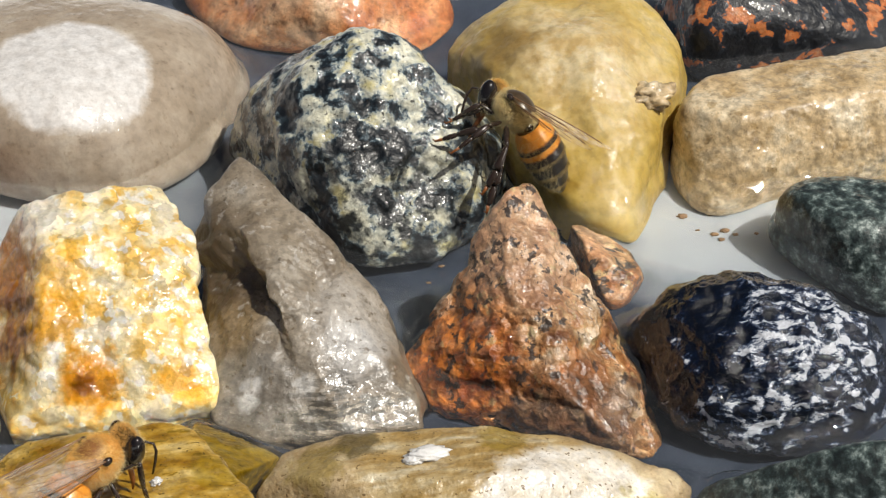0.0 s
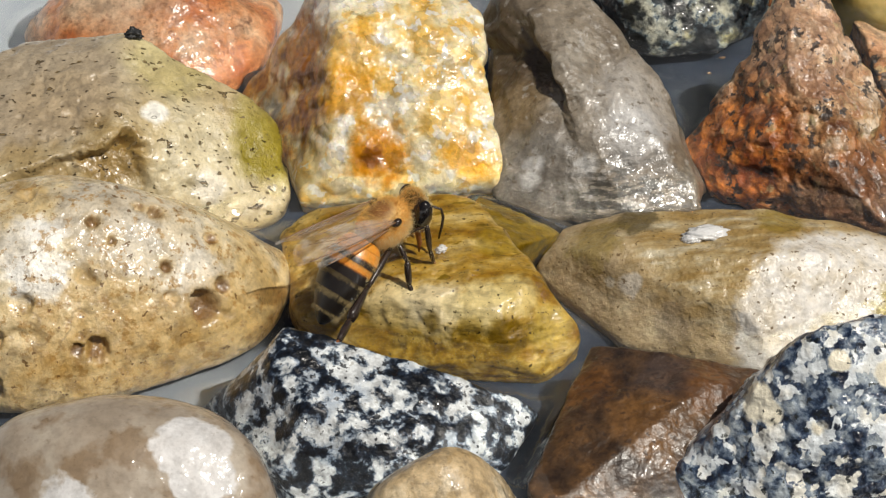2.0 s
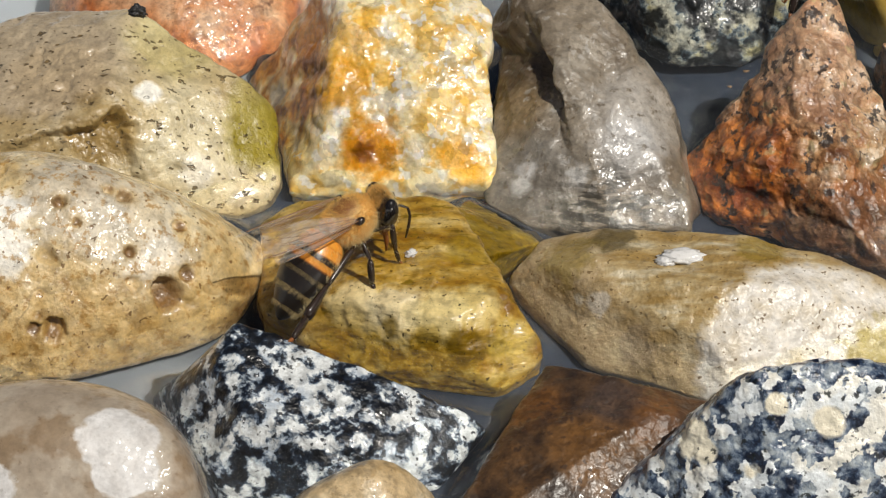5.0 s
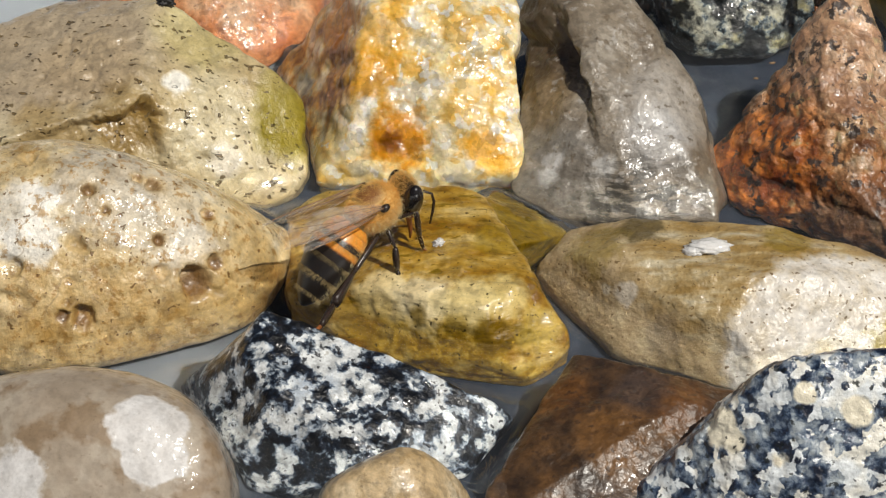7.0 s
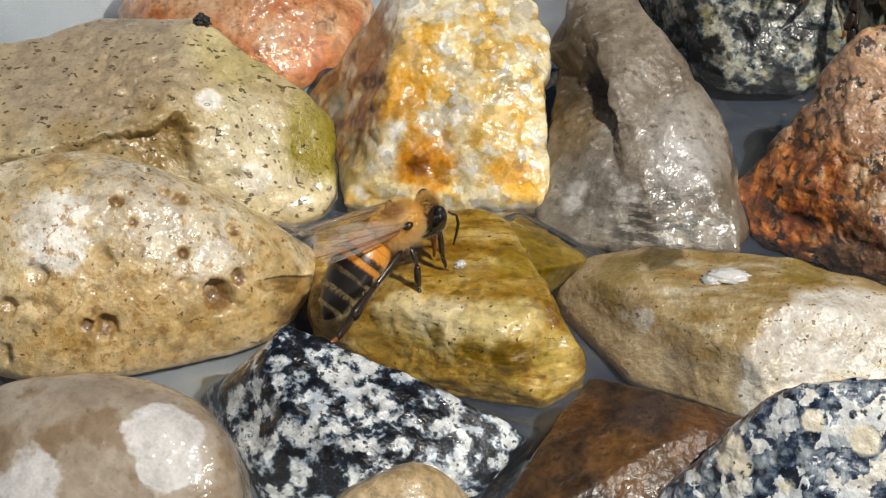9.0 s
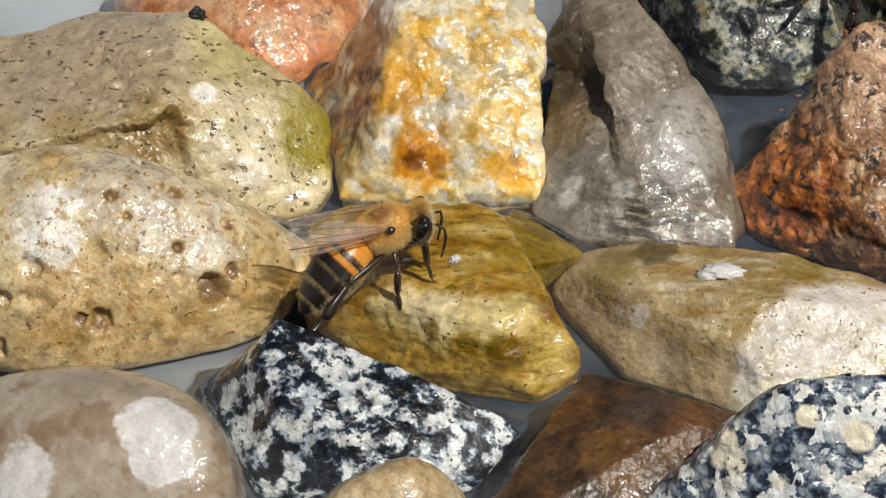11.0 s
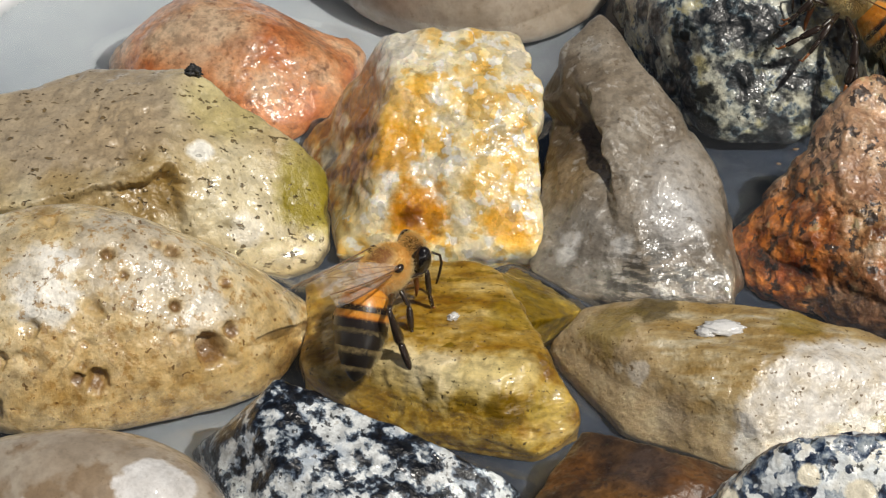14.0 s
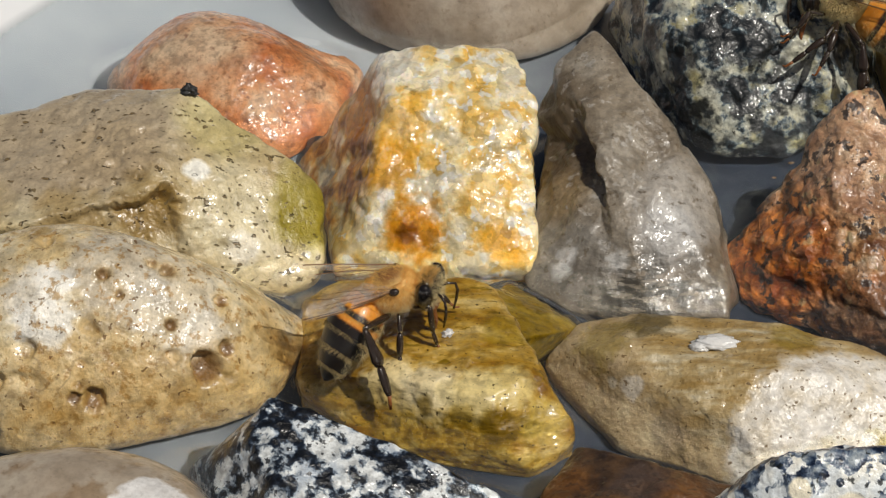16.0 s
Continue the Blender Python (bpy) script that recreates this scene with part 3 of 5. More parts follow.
def plate_glaze():
    """White glaze on the wall; blue-grey floor with the stones' shade painted in."""
    s = Shade("glazed_earthenware", 20)
    h = s.node("ShaderNodeSeparateXYZ", Vector=s.local).outputs[2]
    open_floor = s.maths("MAXIMUM", s.blob((53.0, 39.0, 0.0), 12.0, 0.6, 6.0, 0.3), s.blob((-30.0, 66.0, 0.0), 34.0, 0.3, 9.0, 0.3))
    open_floor = s.maths("MAXIMUM", open_floor, s.maths("MULTIPLY", s.blob((-20.0, -7.0, 0.0), 9.0, 0.5, 5.0, 0.4), 0.5))
    shade_tone = s.ramp(s.noise(6.0, 4.0), [(0.3, (0.018, 0.024, 0.038)), (0.7, (0.05, 0.062, 0.085))])
    open_tone = s.ramp(s.noise(14.0, 4.0), [(0.3, (0.30, 0.33, 0.36)), (0.7, (0.42, 0.45, 0.47))])
    floor_colour = s.mix(open_floor, shade_tone, open_tone)     # dark tone is shade painted between the stones, left out in open areas
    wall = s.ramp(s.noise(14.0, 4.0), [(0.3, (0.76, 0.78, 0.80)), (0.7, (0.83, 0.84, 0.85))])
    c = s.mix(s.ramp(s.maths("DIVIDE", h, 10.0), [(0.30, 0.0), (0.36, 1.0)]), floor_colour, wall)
    c = s.mix(s.ramp(s.noise(1.5, 5.0, 0.7), [(0.66, 0.0), (0.8, 0.35)]), c, (0.42, 0.36, 0.28))
    return s.done(c, 0.22, s.bump(s.noise(5.0, 2.0), 0.05), 0.3, 0.05)


def water_sheet():
    s = Shade("clear_water", 21)
    b = s.bsdf.inputs
    b["Base Color"].default_value = (0.93, 0.96, 0.97, 1)
    b["Transmission Weight"].default_value = 0.985       # slightly milky: the rest is pale surface colour
    b["IOR"].default_value = 1.33
    b["Roughness"].default_value = 0.03
    s.plug(b["Normal"], s.bump(s.noise(1.4, 2.0), 0.03, s.bump(s.noise(6.0, 2.0), 0.12)))
    return s.mat


def table_top():
    s = Shade("grey_table_wood", 22)
    c = s.ramp(s.noise(20.0, 6.0, 0.6, 0.4, at=s.stretched((0.15, 1.5, 1.0))), [(0.3, (0.20, 0.15, 0.10)), (0.7, (0.34, 0.27, 0.19))])
    return s.done(c, 0.6, s.bump(s.noise(3.0, 5.0, at=s.stretched((0.1, 1.5, 1.0))), 0.2))


# ---- the dish, the water and the table ----
WATER = 3.3       # height of the water over the dish's floor, mm
STONES = []       # what the water has to climb: centre, facets, sharpness


def dish():
    """A wide shallow dish: flat floor, wall that curves up, rolled rim, foot ring."""
    cx, cy, floor_r = 62.0, -8.0, 122.0
    inner = [(0, 0), (floor_r * 0.5, 0), (floor_r - 8, 0), (floor_r - 3, 0.4), (floor_r + 2, 1.8), (floor_r + 8, 5.0), (floor_r + 20, 12.5), (floor_r + 34, 21.0), (floor_r + 42, 25.5), (floor_r + 45, 27.0)]
    outer = [(floor_r + 47, 26.6), (floor_r + 47.5, 25.2), (floor_r + 44, 22.5), (floor_r + 30, 13.5), (floor_r + 14, 4.0), (floor_r - 10, -2.6), (floor_r - 14, -5.0), (floor_r - 20, -5.0), (floor_r - 22, -3.0), (0, -3.0)]
    rim = inner + outer
    turns = 160
    verts, faces = [], []
    for r, z in rim:
        for k in range(turns):
            a = 2 * math.pi * k / turns
            verts.append(((cx + max(r, 0.01) * math.cos(a)) * MM, (cy + max(r, 0.01) * math.sin(a)) * MM, z * MM))
    for i in range(len(rim) - 1):
        for k in range(turns):
            q = (k + 1) % turns
            faces.append((i * turns + k, i * turns + q, (i + 1) * turns + q, (i + 1) * turns + k))
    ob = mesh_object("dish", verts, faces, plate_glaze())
    return tagged(ob, "wide shallow white glazed dish holding pebbles and water", "dish")


dish()
mesh_object("table", [(0.06 + x * 0.6, y * 0.6 - 0.01, z) for z in (-0.005, -0.035) for x, y in ((-1, -1), (1, -1), (1, 1), (-1, 1))],
            [(0, 1, 2, 3), (7, 6, 5, 4), (0, 4, 5, 1), (1, 5, 6, 2), (2, 6, 7, 3), (3, 7, 4, 0)], table_top(), smooth=False)
tagged(bpy.data.objects["table"], "weathered brown wooden garden table under the dish", "table", kind="structure")


# ---- stones ----
def facets(turn, waist, lean, shoulder, top, base, cuts):
    """Facet normals and their distances from the stone's middle."""
    low = 40.0
    rows = [(turn + 45 * i, 0.0, d) for i, d in enumerate(waist)]
    rows += [(turn + 45 * i, lean, d) for i, d in enumerate(shoulder)]
    rows += [(0.0, 90.0, top)]
    rows += [(turn + 45 * i, -low, 1.10 * (d * math.cos(radians(low)) + base * math.sin(radians(low)))) for i, d in enumerate(waist)]
    rows += [(0.0, -90.0, base), *cuts]
    return np.array([way_of(a, e) for a, e, _ in rows]), np.array([d for *_, d in rows])


def reach(ways, normals, dists, edge):
    """How far the stone goes in each way: facets met with rounded edges; edge says how sharp."""
    q = np.maximum(ways @ normals.T, 0.0) / dists
    return (q ** edge).sum(axis=1) ** (-1.0 / edge)


def relief(points, spec, seed):
    """Height of the surface's lumps, chips and pits in mm at points given in mm."""
    out = np.zeros(len(points))
    shift = Vector((seed * 13.7, seed * 5.1, seed * 9.3))
    for kind, size, depth in spec:
        for i, p in enumerate(points):
            q = Vector(p) / size + shift
            if kind == "lumps":
                out[i] += depth * (noise.fractal(q, 1.0, 2.1, 4))
            elif kind == "chips":      # flat flakes with steps between them
                d, where = noise.voronoi(q + 0.35 * noise.noise_vector(q * 0.9))
                step = noise.noise(where[0] * 3.7)
                out[i] += depth * (step * min(1.0, (d[1] - d[0]) * 5.0) + 0.5 * noise.noise(q * 2.0))
            elif kind == "bowls":      # shell-shaped hollows with sharp ridges between them
                d, where = noise.voronoi(q + 0.2 * noise.noise_vector(q * 1.3))
                out[i] += depth * (1.6 * d[0] * d[0] - 0.4)
            elif kind == "grain":
                out[i] += depth * noise.fractal(q, 0.7, 2.0, 5)
            elif kind == "pits":
                d, where = noise.voronoi(q + 0.25 * noise.noise_vector(q * 1.7))
                if noise.noise(where[0] * 5.3) > 0.12:
                    wide = 0.30 + 0.25 * noise.noise(where[0] * 2.9)
                    if d[0] < wide:
                        out[i] -= depth * (1 - (d[0] / wide) ** 2)
            elif kind == "ridges":
                out[i] += depth * (1.0 - 2.0 * abs(noise.noise(q)) - 0.4)
    return out


def stone(name, label, material, centre, turn, waist, lean, shoulder, top, edge, spec=(), cuts=(), seed=1, level=7, holes=(), steps=()):
    """A stone lying on the dish's floor: facets round its waist and shoulders, rounded, then roughened."""
    return carve(name, label, material, centre, facets(turn, waist, lean, shoulder, top, centre[2], cuts), edge, spec, seed, level, holes, steps)


def hewn(name, label, material, centre, planes, edge, spec=(), seed=1, level=7, holes=(), steps=()):
    """A broken stone lying on the dish's floor, given by its faces: azimuth, elevation and distance from its middle."""
    rows = [*planes, (0.0, -90.0, centre[2])]
    both = np.array([way_of(a, e) for a, e, _ in rows]), np.array([float(d) for *_, d in rows])
    return carve(name, label, material, centre, both, edge, spec, seed, level, holes, steps)


def carve(name, label, material, centre, both, edge, spec, seed, level, holes, steps):
    """Rounds the edges of a stone's faces, roughens it, sinks its holes and breaks its ledges."""
    base = centre[2]
    normals, dists = both
    ways, faces = BALLS[level]
    pts = ways * reach(ways, normals, dists, edge)[:, None]
    lift = relief(pts, spec, seed)
    for where, wide, deep in holes:
        d = np.linalg.norm(pts - np.array(where), axis=1) / wide
        near = d < 1.6
        d[near] += [0.3 * noise.fractal(Vector(q) * (0.9 / wide) + Vector((seed, 0, 0)), 1.0, 2.0, 4) for q in pts[near]]
        lift[near] -= deep * (np.clip(1.15 - d[near] ** 3, 0.0, 1.0) if wide < 2.0 else np.clip((1.05 - d[near]) * 3.2, 0.0, 1.0))
    for (side, off), (end, off2), deep, fade in steps:       # a break: the stone drops off sharply past an edge
        wave = np.array([noise.fractal(Vector(q) * 0.45 + Vector((seed, 3, 0)), 1.0, 2.0, 4) for q in pts])
        past, along = pts @ np.array(side) - off + 0.6 * wave, pts @ np.array(end) - off2 + 0.6 * wave
        lift -= deep * np.clip(past / 0.5, 0.0, 1.0) * np.exp(-np.maximum(past, 0.0) / fade) * np.clip(along / 0.6, 0.0, 1.0) * np.exp(-(np.maximum(along, 0.0) / 8.0) ** 2)
    pts = pts + ways * lift[:, None]
    pts[:, 2] = np.maximum(pts[:, 2], -base)
    ob = mesh_object(name, pts * MM, faces, material)
    ob.location = [v * MM for v in centre]
    STONES.append((np.array(centre), normals, dists, edge))
    return tagged(ob, label, "stone", group="stones in the dish")


hewn("golden_stone", "golden and white rough quartzite stone standing in water", gold_rock(), centre=(-5.0, 28.0, 6.8), edge=64, seed=1,
     planes=((-167, 30, 5.4), (-165, 10, 7.8), (-164, -8, 9.5), (-147, 40, 5.6), (-114, 77, 6.4), (-99, 23, 8.0), (-98, -6, 10.6), (-93, 53, 4.9), (-88, 35, 6.6), (-85, -5, 10.9), (-66, 50, 6.2), (-48, 54, 7.0), (-31, 69, 7.7), (4, -2, 9.6), (18, -1, 9.5), (91, 3, 7.9), (93, 45, 10.2)),
     spec=(("lumps", 4.5, 0.5), ("bowls", 2.4, -0.34), ("bowls", 1.1, -0.10), ("grain", 0.9, 0.05)))
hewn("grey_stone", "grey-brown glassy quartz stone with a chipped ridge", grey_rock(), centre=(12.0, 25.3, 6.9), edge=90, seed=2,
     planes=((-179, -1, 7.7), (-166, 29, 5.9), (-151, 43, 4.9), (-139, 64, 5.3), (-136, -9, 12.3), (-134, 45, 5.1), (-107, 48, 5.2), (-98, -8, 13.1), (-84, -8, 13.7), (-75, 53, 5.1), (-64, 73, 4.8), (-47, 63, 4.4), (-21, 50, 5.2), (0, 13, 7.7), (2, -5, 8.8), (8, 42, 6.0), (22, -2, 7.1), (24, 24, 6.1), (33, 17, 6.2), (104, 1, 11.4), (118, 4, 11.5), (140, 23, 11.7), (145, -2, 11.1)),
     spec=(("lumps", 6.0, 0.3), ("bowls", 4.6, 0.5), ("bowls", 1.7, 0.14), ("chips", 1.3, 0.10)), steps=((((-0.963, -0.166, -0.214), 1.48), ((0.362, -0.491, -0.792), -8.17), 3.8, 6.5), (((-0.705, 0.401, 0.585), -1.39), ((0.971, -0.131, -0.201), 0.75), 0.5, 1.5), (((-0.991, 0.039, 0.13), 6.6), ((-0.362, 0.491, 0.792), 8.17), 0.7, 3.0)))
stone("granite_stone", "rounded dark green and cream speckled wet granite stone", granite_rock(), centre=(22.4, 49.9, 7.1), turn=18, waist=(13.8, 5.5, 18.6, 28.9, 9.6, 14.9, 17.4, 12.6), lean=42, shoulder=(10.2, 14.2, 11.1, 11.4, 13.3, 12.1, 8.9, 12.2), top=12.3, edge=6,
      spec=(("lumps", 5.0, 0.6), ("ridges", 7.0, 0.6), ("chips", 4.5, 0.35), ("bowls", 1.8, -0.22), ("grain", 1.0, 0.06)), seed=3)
hewn("red_stone", "pointed red granite stone with wet glittering faces", red_rock(), centre=(31.3, 18.9, 7.2), edge=52, seed=4,
     planes=((-174, -6, 10.7), (-160, 41, 4.6), (-128, 24, 4.9), (-124, 44, 3.8), (-121, -8, 7.8), (-120, 10, 6.2), (-84, 58, 3.4), (-60, 56, 3.4), (-42, 48, 3.3), (-27, 43, 3.9), (-14, 36, 4.5), (1, -8, 9.2), (11, 19, 5.5), (17, -5, 7.3), (23, 8, 5.8), (52, -1, 7.1), (99, -1, 7.7), (117, -1, 7.9), (131, -3, 8.8), (143, 19, 8.3), (160, 29, 7.5)),
     spec=(("lumps", 4.5, 0.5), ("bowls", 2.3, -0.5), ("chips", 1.5, 0.16), ("grain", 0.8, 0.07)))
stone("black_stone", "shiny wet black stone with white streaks", black_rock(), centre=(49.0, 13.4, 5.0), turn=9, waist=(12.1, 6.8, 11.4, 15.9, 9.5, 9.9, 9.3, 11.7), lean=42, shoulder=(10.8, 7.4, 8.9, 12.5, 8.8, 8.0, 7.1, 8.8), top=6.7, edge=6,
      spec=(("lumps", 6.0, 0.5), ("ridges", 3.5, 0.3), ("bowls", 2.2, 0.4), ("grain", 1.0, 0.12)), seed=5)
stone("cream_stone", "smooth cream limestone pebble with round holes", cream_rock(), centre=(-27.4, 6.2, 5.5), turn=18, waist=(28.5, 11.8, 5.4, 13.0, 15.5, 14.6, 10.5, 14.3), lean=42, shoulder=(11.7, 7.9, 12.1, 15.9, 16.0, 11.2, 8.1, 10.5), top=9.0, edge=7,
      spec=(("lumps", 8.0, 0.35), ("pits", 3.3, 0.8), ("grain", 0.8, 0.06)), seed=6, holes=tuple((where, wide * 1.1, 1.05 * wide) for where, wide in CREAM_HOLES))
hewn("pitted_stone", "grey-beige pitted limestone block with a green end", lime_rock(), centre=(-28.3, 22.6, 6.1), edge=90, seed=7,
     planes=((-171, 19, 19.1), (-134, -4, 18.4), (-112, 77, 5.9), (-89, -2, 7.8), (-77, 29, 7.0), (-65, 37, 7.2), (-55, -9, 13.7), (-44, 49, 7.3), (-34, 66, 6.6), (-18, 45, 10.2), (-13, -7, 16.2), (9, -5, 15.5), (25, 55, 9.8), (47, -3, 12.1), (48, 30, 10.6), (57, 19, 9.8), (65, 11, 9.0), (82, 14, 8.8), (109, 7, 9.9), (118, 43, 11.4), (128, -2, 14.0), (158, 84, 7.3), (164, -3, 19.1)),
     spec=(("lumps", 5.0, 0.45), ("pits", 1.4, 0.3), ("pits", 2.6, 0.4), ("chips", 2.2, 0.14), ("grain", 1.2, 0.08)), holes=(((3.0, -4.0, 4.3), 1.0, 1.0), ((1.2, -4.6, 4.0), 0.8, 0.8), ((-0.6, -5.0, 3.9), 0.9, 0.7), ((-3.6, -5.6, 3.6), 0.8, 0.6), ((4.4, -4.4, 3.4), 0.7, 0.6)), steps=((((0.247, -0.51, -0.824), -0.85), ((-0.944, -0.304, -0.125), -3.05), 1.3, 7.0),))
hewn("olive_stone", "olive brown wet stone on which a bee drinks", olive_rock(), centre=(-0.9, 2.0, 3.7), edge=60, seed=8,
     planes=((-175, 71, 4.8), (-174, -5, 11.1), (-171, 59, 5.8), (-129, -4, 7.2), (-124, 21, 6.0), (-112, 22, 5.15), (-104, 86, 4.0), (-100, -6, 6.1), (-99, 20, 5.6), (-67, 29, 7.2), (-63, -9, 9.7), (-57, 40, 7.1), (-39, 40, 8.1), (-31, -7, 10.9), (10, 73, 5.5), (23, 21, 7.2), (29, -2, 6.5), (62, -2, 8.3), (76, -2, 8.8), (96, 53, 8.9), (114, -5, 14.3)),
     spec=(("lumps", 5.0, 0.3), ("bowls", 4.5, 0.22), ("ridges", 2.6, 0.16), ("chips", 1.6, 0.12), ("grain", 1.4, 0.06)))
# the olive stone's low back shelf, added as a separate piece
hewn("olive_shelf", "green-brown mossy back shelf of the olive stone, under the water", olive_rock("mossy_shelf", 34, True), centre=(4.7, 11.0, 2.8), edge=40, seed=24, level=6,
     planes=((-179, -1, 2.6), (-157, -1, 2.0), (-43, -1, 3.5), (11, 78, 2.9), (17, 66, 2.4), (48, 51, 2.1), (49, 39, 2.2), (50, -1, 2.2), (108, -2, 4.2), (153, 10, 3.4)),
     spec=(("lumps", 4.0, 0.3), ("grain", 1.0, 0.06)))
hewn("tan_stone", "long tan quartzite stone with a pale glittering face", quartz_rock(), centre=(22.0, 1.3, 3.7), edge=90, seed=9,
     planes=((-141, -5, 9.7), (-132, 23, 7.4), (-120, 28, 5.9), (-118, -8, 7.9), (-116, 60, 5.0), (-89, 61, 4.9), (-69, -10, 9.4), (-67, 43, 5.7), (-53, 32, 8.7), (-51, -13, 12.2), (-39, -10, 13.9), (-36, 61, 6.4), (22, 76, 5.3), (65, -4, 7.6), (72, 9, 6.0), (85, 3, 5.0), (128, 88, 4.5), (135, -4, 13.3), (157, 72, 7.0), (178, 58, 9.3)),
     spec=(("lumps", 6.0, 0.3), ("bowls", 5.0, 0.3), ("bowls", 1.3, 0.08), ("grain", 0.9, 0.04)))
hewn("salt_and_pepper_stone", "black and white salt-and-pepper granite stone", salt_rock(), centre=(-8.1, -10.9, 4.3), edge=60, seed=10,
     planes=((-156, -8, 8.8), (-154, 10, 7.8), (-142, 32, 5.7), (-126, 69, 4.7), (-103, 31, 4.5), (-101, -10, 7.5), (-69, -10, 8.4), (-64, 36, 5.0), (-45, 42, 5.5), (-42, 73, 3.1), (-41, 59, 4.0), (-32, 20, 9.3), (-30, -12, 11.4), (69, -6, 5.7), (72, 14, 4.2), (95, 3, 5.4), (155, 38, 8.4), (180, 45, 7.4)),
     spec=(("lumps", 5.0, 0.3), ("chips", 2.4, 0.16), ("grain", 0.8, 0.06)))
stone("taupe_pebble", "large smooth taupe pebble with a white patch on top", taupe_rock("taupe_pebble", 11, (((-0.6, -6.2, 7.3), 7.4),), 0.4, 0.15), centre=(-3.1, 66.3, 5.0), turn=18, waist=(21.7, 19.3, 18.2, 16.7, 16.1, 16.5, 18.4, 17.0), lean=42, shoulder=(20.5, 12.8, 17.1, 25.9, 27.8, 17.6, 14.1, 11.7), top=7.8, edge=5,
      spec=(("lumps", 9.0, 0.25), ("grain", 2.0, 0.03)), seed=11, level=6)
stone("taupe_pebble", "smooth brown-grey pebble with ragged white patches", taupe_rock("patched_pebble", 12, (((5.1, 0.3, 6.0), 2.6), ((5.6, -1.8, 4.5), 2.2), ((-4.0, -2.9, 3.4), 2.4))), centre=(-24.7, -19.7, 4.6), turn=9, waist=(10.9, 11.9, 9.9, 12.4, 11.6, 12.0, 10.6, 14.2), lean=42, shoulder=(12.9, 9.7, 9.7, 18.2, 11.7, 6.1, 5.1, 11.8), top=6.9, edge=6,
      spec=(("lumps", 9.0, 0.25), ("grain", 2.0, 0.03)), seed=12)
hewn("brown_stone", "dark brown wet stone with rusty edges", brown_rock(), centre=(13.3, -13.9, 3.1), edge=60, seed=13,
     planes=((-176, 85, 3.9), (-156, -5, 11.6), (-152, 76, 4.3), (-92, -4, 9.1), (-83, 12, 7.8), (-81, -7, 8.3), (-77, 52, 4.9), (-59, 57, 4.4), (-35, -5, 7.2), (-33, 34, 5.7), (34, 72, 5.1), (69, -6, 7.1), (69, 45, 6.2), (73, 27, 6.2), (74, 8, 5.9), (81, -2, 6.0), (154, -2, 6.4), (170, 65, 5.1)),
     spec=(("lumps", 5.0, 0.35), ("chips", 3.5, 0.15), ("grain", 0.9, 0.06)))
stone("speckled_stone", "coarse blue-black stone with white and cream crystals", crystal_rock(), centre=(23.9, -18.4, 5.9), turn=9, waist=(11.9, 9.4, 5.6, 16.5, 22.0, 11.5, 5.8, 10.9), lean=30, shoulder=(13.2, 10.8, 5.4, 6.1, 15.0, 5.8, 6.5, 15.3), top=10.9, edge=10,
      spec=(("lumps", 4.0, 0.4), ("chips", 2.2, 0.3), ("grain", 0.9, 0.12)), seed=14)
stone("tan_pebble", "small smooth pale tan pebble", beige_rock("tan_pebble", 24), centre=(-2.9, -21.4, 4.2), turn=0, waist=(5.3, 7.9, 2.3, 5.9, 5.5, 4.9, 3.5, 5.1), lean=42, shoulder=(4.7, 6.0, 5.0, 4.3, 8.6, 7.0, 4.2, 5.2), top=5.9, edge=7,
      spec=(("lumps", 6.0, 0.2),), seed=15, level=6)
stone("pink_stone", "pink and orange rounded granite stone", pink_rock(), centre=(-23.8, 46.2, 3.8), turn=36, waist=(18.6, 6.3, 8.6, 12.8, 10.2, 10.6, 12.8, 10.9), lean=54, shoulder=(5.5, 6.9, 8.3, 7.9, 7.7, 6.1, 6.3, 8.5), top=5.6, edge=9,
      spec=(("lumps", 6.0, 0.3), ("grain", 1.2, 0.06)), seed=16)
stone("yellow_stone", "translucent yellow stone half under water", yellow_rock(), centre=(41.9, 56.0, 5.5), turn=18, waist=(11.2, 10.3, 10.1, 11.6, 8.8, 17.0, 25.2, 10.4), lean=54, shoulder=(12.0, 13.5, 12.2, 10.4, 10.3, 9.9, 10.2, 9.4), top=8.8, edge=20,
      spec=(("lumps", 6.0, 0.5), ("ridges", 5.0, 0.25), ("grain", 1.5, 0.06)), seed=17)
stone("beige_stone", "flat beige sandstone block, dry on top", beige_rock(), centre=(64.2, 49.0, 4.2), turn=9, waist=(14.3, 9.6, 7.1, 11.4, 14.4, 14.0, 7.1, 11.9), lean=30, shoulder=(17.8, 11.3, 5.9, 11.5, 16.6, 11.7, 6.8, 11.6), top=6.0, edge=24,
      spec=(("lumps", 6.0, 0.4), ("grain", 1.0, 0.10)), seed=18)
stone("dark_stone", "dark grey-green wet stone", dark_rock("dark_green_stone", 17), centre=(63.7, 30.4, 3.8), turn=27, waist=(7.0, 5.7, 10.9, 9.2, 6.1, 9.5, 8.7, 9.3), lean=30, shoulder=(5.7, 5.7, 8.5, 12.5, 8.5, 6.7, 10.1, 9.1), top=4.9, edge=8,
      spec=(("lumps", 6.0, 0.3), ("grain", 1.0, 0.06)), seed=19, level=6)
